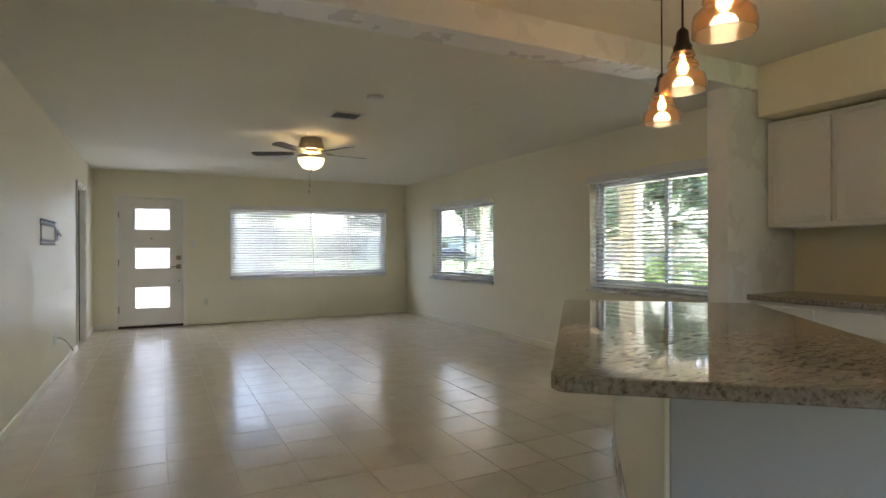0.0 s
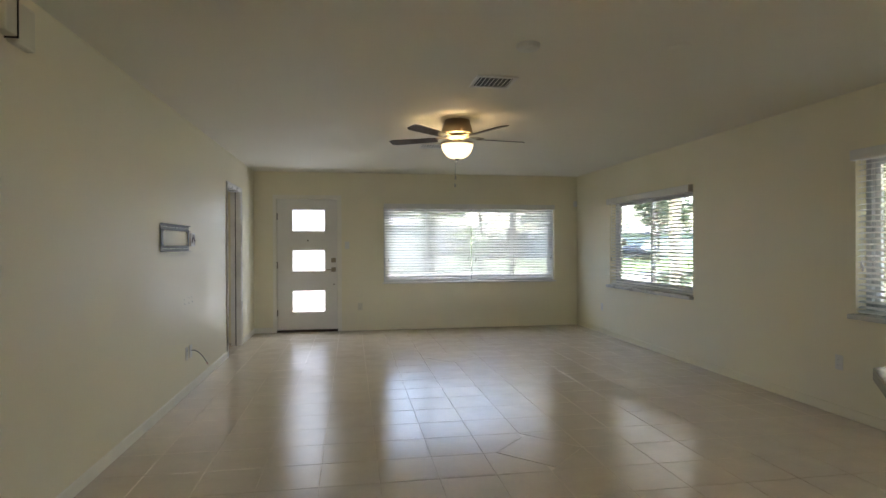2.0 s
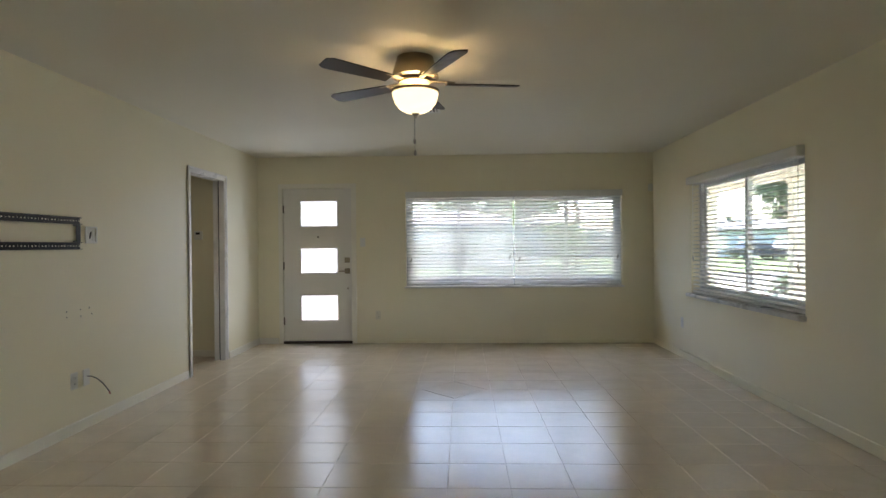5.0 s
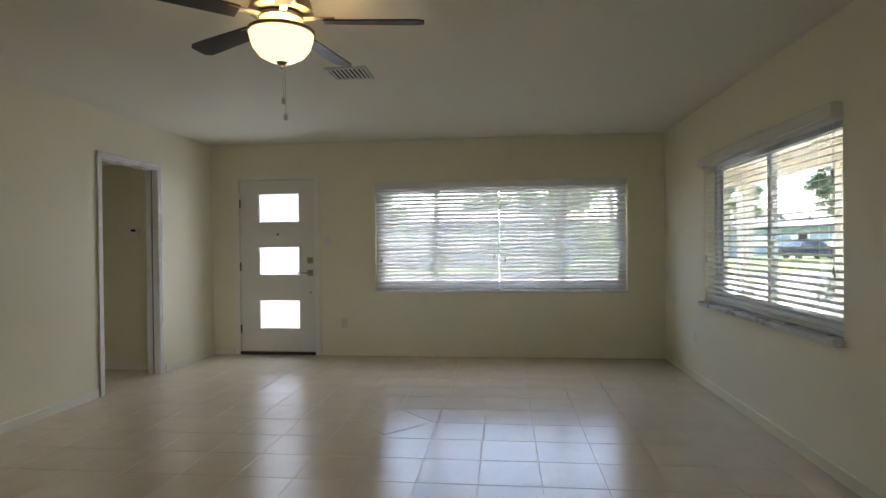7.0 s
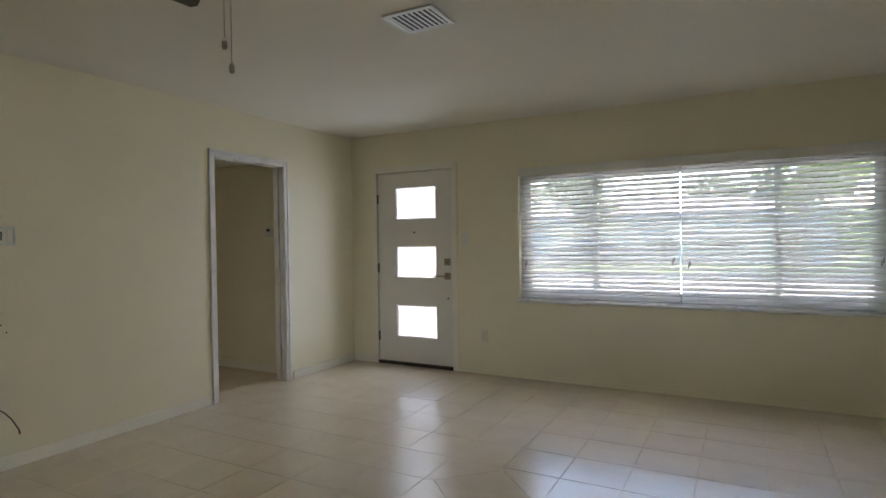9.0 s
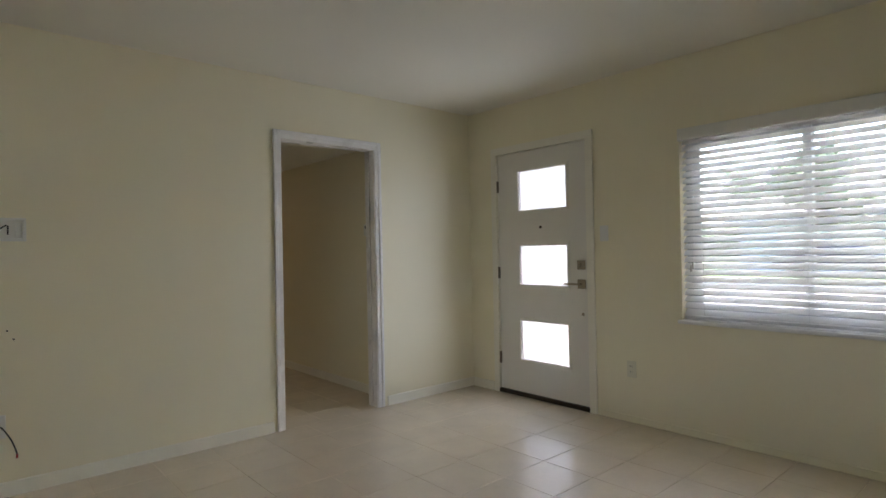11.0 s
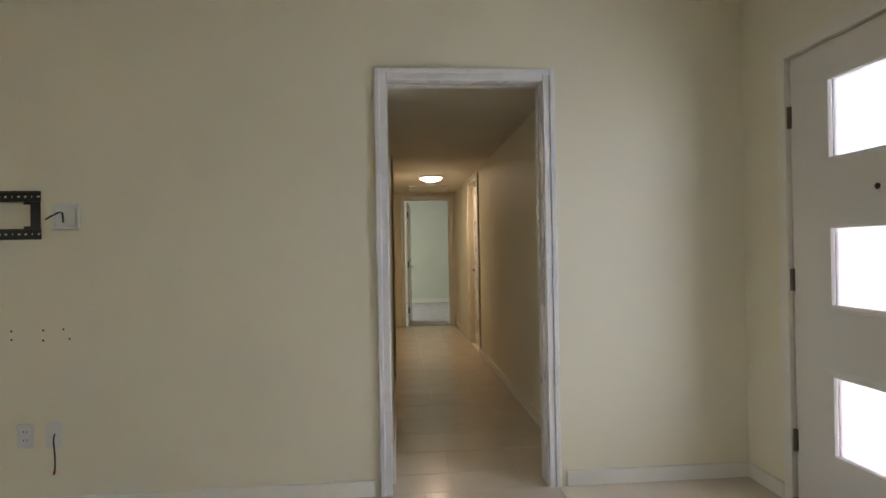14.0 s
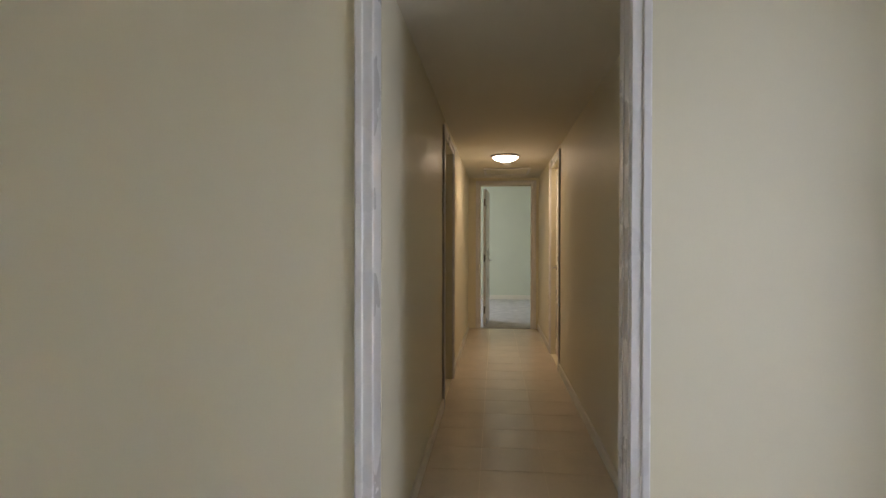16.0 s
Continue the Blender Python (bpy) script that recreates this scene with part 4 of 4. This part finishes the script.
# ---- outdoors ----
structure("ground", [((-150, -80, -0.25), (200, 260, -0.17))], GRASS, "green lawn")
structure("driveway", [((7.4, -6.0, -0.2), (15.0, 24.0, -0.145))], CONC, "pale concrete driveway")
structure("pavement", [((-8.0, YF + 0.2, -0.2), (7.4, 20.0, -0.14))], CONC, "pale concrete front walk")
structure("road", [((-100, 20.0, -0.2), (150, 28.0, -0.152))], ROADM, "sun-bleached street")
structure("kerb", [((-100, 28.0, -0.2), (150, 28.2, -0.04))], CONC, "concrete kerb")
structure("porch_slab", [((XR + 0.2, 1.0, -0.2), (7.4, YF + 0.2, -0.10))], CONC, "concrete porch slab")
structure("porch_roof", [((XR + 0.2, 1.0, 2.52), (7.5, 14.4, 2.62))], STUCCO, "cream porch ceiling")
structure("porch_beam", [((7.08, 1.0, 2.26), (7.28, 14.3, 2.52)), ((XR + 0.2, 14.1, 2.26), (7.08, 14.3, 2.52))], STUCCO, "cream porch beam")
bm = bmesh.new()
for k in range(11):
    box(bm, (XR + 0.2, 1.6 + k * 1.2, 2.47), (7.08, 1.65 + k * 1.2, 2.521))
part("porch_rafters", bm, STUCCO, None, "cream porch ceiling battens", kind="structure")
for px, py, w in ((7.18, 14.2, 0.14), (7.18, 11.3, 0.07), (7.18, 6.78, 0.17)):
    structure("porch_post", [((px - 0.09, py - w, -0.15), (px + 0.09, py + w, 2.26)), ((px - 0.11, py - w - 0.02, 2.16), (px + 0.11, py + w + 0.02, 2.258)), ((px - 0.11, py - w - 0.02, -0.149), (px + 0.11, py + w + 0.02, 0.0))], STUCCO, "cream square porch post", 0.005)


def leaves(bm, centre, rad, n, size, rng):
    """n small leaves spread in an uneven cloud."""
    c = Vector(centre)
    for _ in range(n):
        d = Vector((rng.gauss(0, 1), rng.gauss(0, 1), rng.gauss(0, 1))).normalized() * (rng.random() ** 0.45)
        p = c + Vector((d.x * rad[0], d.y * rad[1], d.z * rad[2]))
        s = size * rng.uniform(0.6, 1.4)
        q = Euler((rng.uniform(0, 6.3), rng.uniform(0, 6.3), rng.uniform(0, 6.3))).to_matrix()
        vs = [bm.verts.new(p + q @ Vector(v)) for v in ((-s, 0, 0), (0, -s * 0.45, s * 0.1), (s, 0, 0), (0, s * 0.45, s * 0.1))]
        bm.faces.new(vs)


def tree(x, y, h, r, material, seed, label, trunk=0.16, leaf=0.16):
    rng = random.Random(seed)
    t = thing("tree", (x, y, -0.17), label, "tree", "trees")
    bm = bmesh.new()
    top = Vector((x + rng.uniform(-0.3, 0.3), y, h * 0.72))
    tube(bm, [(x, y, -0.2), (x + 0.05, y + 0.05, h * 0.3), tuple(top)], [trunk, trunk * 0.75, trunk * 0.3], 8)
    ends = []
    for k in range(9):
        a, z0 = rng.uniform(0, 6.3), rng.uniform(0.3, 0.65) * h
        e = Vector((x + math.cos(a) * r * rng.uniform(0.5, 0.85), y + math.sin(a) * r * rng.uniform(0.5, 0.85), z0 + h * rng.uniform(0.1, 0.3)))
        tube(bm, [(x, y, z0), ((x + e.x) / 2, (y + e.y) / 2, (z0 + e.z) / 2 + 0.1), tuple(e)], [trunk * 0.4, trunk * 0.25, 0.02], 6)
        ends.append(e)
    part("trunk", bm, BARK, t)
    bm = bmesh.new()
    for e in ends + [top]:
        for k in range(3):
            c = e + Vector((rng.uniform(-1, 1), rng.uniform(-1, 1), rng.uniform(-0.5, 0.8))) * r * 0.3
            q = r * rng.uniform(0.2, 0.38)
            leaves(bm, c, (q, q, q * 0.75), 150, leaf, rng)
    part("crown", bm, material, t)
    return t


def palm(x, y, h, length, seed, n=14, droop=0.9):
    rng = random.Random(seed)
    t = thing("palm_tree", (x, y, -0.17), "young palm with long arching green fronds beside the driveway", "palm tree", "palms")
    bm = bmesh.new(); tube(bm, [(x, y, -0.2), (x + 0.02, y, h * 0.5), (x, y, h)], [0.11, 0.085, 0.07], 10); part("trunk", bm, BARK, t)
    for k in range(n):
        a = 2 * math.pi * k / n + rng.uniform(-0.15, 0.15)
        up, L = rng.uniform(0.15, 1.1), length * rng.uniform(0.8, 1.1)
        pts = []
        for i in range(13):
            u = i / 12
            rr = L * (u - 0.12 * u * u)
            pts.append(Vector((x + math.cos(a) * rr, y + math.sin(a) * rr, h + L * (up * u - droop * u * u))))
        bm = bmesh.new()
        tube(bm, pts, [0.014 - 0.0009 * i for i in range(13)], 5)
        side = Vector((-math.sin(a), math.cos(a), 0))
        for i in range(2, 48):
            u = i / 48
            j = min(int(u * 12), 11)
            p = pts[j].lerp(pts[j + 1], u * 12 - j)
            d = (pts[j + 1] - pts[j]).normalized()
            ll = 0.42 * L / 1.6 * math.sin(math.pi * min(0.12 + u * 0.9, 0.98)) ** 0.6
            for s in (-1, 1):
                tip = p + (side * s * 0.85 + d * 0.5 + Vector((0, 0, -0.25 - rng.uniform(0, 0.15)))) * ll
                mid = p.lerp(tip, 0.45) + Vector((0, 0, 0.03))
                w = d * 0.014
                v = [bm.verts.new(q) for q in (p - w * 0.5, mid - w, tip, mid + w, p + w * 0.5)]
                bm.faces.new(v)
        part("frond", bm, PALM, t)
    return t


def shrub(x, y, r, h, material, seed, label):
    rng = random.Random(seed)
    t = thing("shrub", (x, y, -0.17), label, "shrub", "shrubs")
    bm, lf = bmesh.new(), bmesh.new()
    for k in range(14):
        a, d = rng.uniform(0, 6.3), r * rng.uniform(0.1, 0.8)
        e = Vector((x + math.cos(a) * d, y + math.sin(a) * d, h * rng.uniform(0.5, 0.95)))
        tube(bm, [(x, y, -0.2), (x + (e.x - x) * 0.6, y + (e.y - y) * 0.6, e.z * 0.5), tuple(e)], [0.015, 0.01, 0.005], 5)
        leaves(lf, e, (r * 0.35, r * 0.35, h * 0.25), 90, 0.07, rng)
    part("stems", bm, BARK, t); part("foliage", lf, material, t)
    return t


def house(x, y, w, d, h, wallm, roofm, label, wins, garage=None):
    """A low house with a hipped roof, its front towards -y."""
    t = thing("house", (x, y, -0.17), label, "house", "houses")
    solid("wall", (x - w / 2, y, -0.2), (x + w / 2, y + d, h), wallm, t, "", 0)
    bm = bmesh.new()
    o, rh = 0.6, h + 1.3
    a = [bm.verts.new(p) for p in ((x - w / 2 - o, y - o, h), (x + w / 2 + o, y - o, h), (x + w / 2 + o, y + d + o, h), (x - w / 2 - o, y + d + o, h))]
    a2 = [bm.verts.new(v.co + Vector((0, 0, 0.18))) for v in a]
    r1, r2 = bm.verts.new((x - w / 2 + d / 2, y + d / 2, rh)), bm.verts.new((x + w / 2 - d / 2, y + d / 2, rh))
    bm.faces.new(a[::-1])
    for i in range(4):
        bm.faces.new((a[i], a[(i + 1) % 4], a2[(i + 1) % 4], a2[i]))
    bm.faces.new((a2[0], a2[1], r2, r1)); bm.faces.new((a2[1], a2[2], r2)); bm.faces.new((a2[2], a2[3], r1, r2)); bm.faces.new((a2[3], a2[0], r1))
    part("roof", bm, roofm, t)
    for wx, wz0, wz1, ww in wins:
        wf = solid("window", (x + wx - ww / 2 - 0.07, y - 0.05, wz0 - 0.07), (x + wx + ww / 2 + 0.07, y - 0.002, wz1 + 0.07), TRIM, t, "", 0.005)
        n = max(int(ww / 0.8), 1)
        for i in range(n):
            solid("pane", (x + wx - ww / 2 + i * ww / n + 0.03, y - 0.06, wz0 + 0.03), (x + wx - ww / 2 + (i + 1) * ww / n - 0.03, y - 0.051, wz1 - 0.03), DARKG, wf, "", 0)
    if garage is not None:
        bm = bmesh.new()
        for i in range(4):
            box(bm, (x + garage - 2.2, y - 0.04, i * 0.53 - 0.1), (x + garage + 2.2, y - 0.003, i * 0.53 + 0.41), 0.01)
        part("garage_door", bm, TRIM, t, "white panelled garage door")
    solid("door", (x - w * 0.08 - 0.45, y - 0.05, -0.1), (x - w * 0.08 + 0.45, y - 0.003, 2.0), TRIM, t, "white front door", 0.01)
    return t


def car(x, y, rot, material, label):
    M = pose(x, y, -0.15, 0, 0, rot)
    t = thing("car", (x, y, -0.15), label, "car", "parked cars")
    side = [(-2.2, 0.35), (-2.25, 0.7), (-2.1, 0.92), (-1.35, 1.0), (-0.75, 1.42), (0.55, 1.45), (1.15, 1.02), (2.0, 0.85), (2.2, 0.65), (2.2, 0.35)]
    bm = bmesh.new()
    n = len(side)
    L = [bm.verts.new(M @ Vector((px, -0.86 + (0.12 if pz > 1.1 else 0), pz))) for px, pz in side]
    R = [bm.verts.new(M @ Vector((px, 0.86 - (0.12 if pz > 1.1 else 0), pz))) for px, pz in side]
    bm.faces.new(L); bm.faces.new(R[::-1])
    for i in range(n):
        bm.faces.new((L[i], R[i], R[(i + 1) % n], L[(i + 1) % n]))
    part("body", bm, material, t)
    for s in (-1, 1):
        bm = bmesh.new()
        ps = [(-1.1, 1.04), (-0.72, 1.36), (0.5, 1.38), (0.98, 1.04)]
        vs = [bm.verts.new(M @ Vector((px, s * (0.872 - (0.125 if pz > 1.1 else 0.02)), pz))) for px, pz in ps]
        bm.faces.new(vs)
        part("side_window", bm, DARKG, t)
        for wx in (-1.35, 1.35):
            bm = bmesh.new(); lathe(bm, [(0.18, 0), (0.32, 0.0), (0.33, 0.03), (0.33, 0.19), (0.31, 0.21), (0.18, 0.21)], 20, M @ pose(wx, s * 0.78 + 0.1, 0.33, 90))
            wh = part("wheel", bm, TYRE, t)
            bm = bmesh.new(); lathe(bm, [(0.18, 0.0), (0.18, 0.215), (0.05, 0.22)], 16, M @ pose(wx, s * 0.78 + 0.1, 0.33, 90)); part("rim", bm, STEEL, wh)
    return t


house(-1.0, 40, 17, 9, 2.5, HOUSEW, ROOFM, "low blue-grey house across the street with a grey hipped roof", ((-5.5, 0.9, 2.0, 1.8), (-3.0, 0.9, 2.0, 1.8), (1.6, 0.9, 2.0, 2.4)), 5.0)
house(34.0, 62, 24, 10, 2.6, HOUSEW, ROOFM, "low grey house beyond the lawn with a grey hipped roof", ((-5.5, 0.8, 1.9, 2.4), (-2.2, 0.8, 1.9, 1.6), (2.0, 0.8, 1.9, 2.4)), 5.5)
house(46.0, 33, 14, 9, 2.5, PINKW, ROOFM, "low pale pink house in the distance", ((-3.5, 0.8, 1.9, 2.0), (1.0, 0.8, 1.9, 2.0), (4.5, 0.8, 1.9, 2.0)))
car(28.0, 53.0, 8, CARB, "dark blue saloon car parked by the grey house")
car(-3.5, 34.5, 0, CARB, "dark blue saloon car parked across the street")
car(32.0, 55.0, 15, CARW, "silver saloon car parked by the grey house")
for x, y, h, r, m, sd_ in ((-5.2, 37, 5.2, 2.0, LEAF, 1), (-9, 46, 8, 3.5, LEAF, 2), (3.5, 52, 6, 3.5, LEAF, 3), (8.6, 34, 8.5, 3.6, LEAF, 4), (5.6, 33.0, 5.5, 2.3, LEAFL, 5), (12.5, 40, 10, 4.2, LEAF, 6),
                          (18.5, 52, 6.5, 2.6, LEAF, 7), (23.0, 56, 7.5, 2.4, LEAF, 8), (27.5, 46.5, 9.0, 2.2, LEAF, 9), (33, 52, 7.5, 3.5, LEAF, 10), (15.5, 14.5, 5.5, 2.3, LEAF, 11), (20, 17.5, 6.5, 3.0, LEAF, 12), (26, 18, 7, 3.4, LEAF, 13),
                          (18.5, 10.0, 5.0, 2.2, LEAFL, 14), (32, 24, 8, 4, LEAF, 15)):
    tree(x, y, h, r, m, sd_, "leafy green garden tree with an uneven crown on the lawn" if m is LEAF else "bright yellow-green leafy tree on the lawn")
palm(8.7, 12.9, 0.55, 1.5, 21)
palm(8.9, 7.5, 1.45, 2.1, 22, 18, 0.75)
palm(21.5, 50, 4.2, 2.2, 23)
for x, y, r, h, m, sd_ in ((10.6, 9.6, 0.8, 0.95, LEAFL, 31), (11.6, 8.4, 0.9, 1.0, LEAFL, 32), (12.6, 9.6, 1.0, 1.2, LEAF, 33), (11.2, 7.2, 0.8, 0.8, LEAFL, 34), (7.2, 30.5, 1.3, 2.1, LEAFL, 35), (5.0, 30.0, 1.0, 1.4, LEAF, 36), (2.4, 37.6, 1.2, 1.3, LEAF, 37), (-0.5, 37.6, 1.2, 1.2, LEAF, 38)):
    shrub(x, y, r, h, m, sd_, "bright yellow-green garden shrub" if m is LEAFL else "dark green garden shrub")
# far woods behind the houses
rng = random.Random(77)
bm = bmesh.new()
for k in range(150):
    a = k / 150
    x = -70 + 190 * a
    y = 78 + 12 * math.sin(a * 9) - 45 * max(0, a - 0.62) * 2.2
    r = rng.uniform(1.5, 2.5)
    leaves(bm, (x, y, r * rng.uniform(0.5, 0.9)), (r * 1.2, r, r), 110, 0.55, rng)
part("far_woods", bm, LEAF, None, "distant tree line", kind="stuff")

# ---- floor tiles (each its own piece) ----
TX0, TY0, TP, TQ, G = 2.13, 7.817, 0.335, 0.337, 0.0036
DIAM = ((2.14, 7.825), (2.17, 7.817 - 9 * 0.337))
HALF = 0.288


def tile_mesh(poly, name="floor_tile"):
    """A tile from its outline, 10 mm thick with a small worn edge."""
    c = Vector((sum(p[0] for p in poly) / len(poly), sum(p[1] for p in poly) / len(poly)))
    vs, fs, n = [], [], len(poly)
    for z, ins in ((-0.012, 0.0), (-0.0012, 0.0), (0.0, 0.0014)):
        for px, py in poly:
            d = (c - Vector((px, py)))
            d = d.normalized() * ins if ins else Vector((0, 0))
            vs.append((px + d.x, py + d.y, z))
    for k in range(2):
        for i in range(n):
            fs.append((k * n + i, k * n + (i + 1) % n, (k + 1) * n + (i + 1) % n, (k + 1) * n + i))
    fs.append(tuple(range(2 * n, 3 * n)))
    me = bpy.data.meshes.new(name)
    me.from_pydata(vs, [], fs)
    me.materials.append(TILE)
    return me


def clip(poly, nx, ny, d):
    """The part of a polygon where nx*x + ny*y <= d."""
    out = []
    for i, p in enumerate(poly):
        q = poly[(i + 1) % len(poly)]
        a, b = nx * p[0] + ny * p[1] - d, nx * q[0] + ny * q[1] - d
        if a <= 0:
            out.append(p)
        if (a < 0 < b) or (b < 0 < a):
            t = a / (a - b)
            out.append((p[0] + t * (q[0] - p[0]), p[1] + t * (q[1] - p[1])))
    return out


def area(poly):
    return abs(sum(p[0] * q[1] - q[0] * p[1] for p, q in zip(poly, poly[1:] + poly[:1]))) / 2


floor.location = (0, 0, 0)
trng = random.Random(5)
full = tile_mesh([(G / 2, G / 2), (TP - G / 2, G / 2), (TP - G / 2, TQ - G / 2), (G / 2, TQ - G / 2)])
far = []
count = 0


def lay(x0, y0, xa, xb, ya, yb, near):
    global count
    poly = [(x0 + G / 2, y0 + G / 2), (x0 + TP - G / 2, y0 + G / 2), (x0 + TP - G / 2, y0 + TQ - G / 2), (x0 + G / 2, y0 + TQ - G / 2)]
    cut = False
    for nx, ny, d in ((-1, 0, -xa), (1, 0, xb), (0, -1, -ya), (0, 1, yb)):
        q = clip(poly, nx, ny, d)
        cut |= len(q) != len(poly) or any(abs(u[0] - v[0]) + abs(u[1] - v[1]) > 1e-6 for u, v in zip(q, poly))
        poly = q
        if len(poly) < 3:
            return
    for cx, cy in DIAM:
        if abs(x0 + TP / 2 - cx) < TP and abs(y0 + TQ / 2 - cy) < TQ:
            sx, sy = (1 if x0 + TP / 2 > cx else -1), (1 if y0 + TQ / 2 > cy else -1)
            poly = clip(poly, -sx, -sy, -(sx * cx + sy * cy + HALF + 0.006))
            cut = True
    if len(poly) < 3 or area(poly) < 1e-4:
        return
    lift = trng.uniform(-0.00012, 0.00012)
    if near and count < 330:
        if cut:
            ob = new("floor_tile", tile_mesh(poly))
            ob.location = (0, 0, lift)
        else:
            ob = new("floor_tile", full)
            ob.location = (x0, y0, lift)
        ob.rotation_euler = (0, 0, 0)
        ob.parent = floor
        count += 1
    else:
        far.append(poly)


i0, i1 = math.floor((XL - TX0) / TP), math.ceil((XR - TX0) / TP)
j0, j1 = math.floor((YB - TY0) / TQ), math.ceil((YF - TY0) / TQ)
for j in range(j1 - 1, j0 - 1, -1):
    for i in range(i0, i1):
        lay(TX0 + i * TP, TY0 + j * TQ, XL, XR, YB, YF, True)
HX0, HY0 = -1.06, 8.64
for i in range(math.floor((HE - HX0) / TP), math.ceil((XL - HX0) / TP)):
    for j in range(-1, 3):
        lay(HX0 + i * TP, HY0 + j * TQ, HE, XL - 0.002, HS, HN, False)
for cx, cy in DIAM:
    ob = new("floor_tile", tile_mesh([(-HALF, 0), (0, -HALF), (HALF, 0), (0, HALF)]))
    tagged(ob, label="slightly raised diamond-set tile")
    ob.location, ob.rotation_euler = (cx, cy, 0.0006), (radians(-0.25), radians(0.2), 0)
    ob.parent = floor
vs, fs = [], []
for poly in far:
    b, n = len(vs), len(poly)
    vs += [(x, y, -0.012) for x, y in poly] + [(x, y, 0.0) for x, y in poly]
    fs += [(b + i, b + (i + 1) % n, b + n + (i + 1) % n, b + n + i) for i in range(n)] + [tuple(range(b + n, b + 2 * n))]
me = bpy.data.meshes.new("floor_tiles")
me.from_pydata(vs, [], fs)
me.materials.append(TILE)
ob = new("floor_tiles", me)
ob.parent = floor
tagged(ob, kind="stuff")
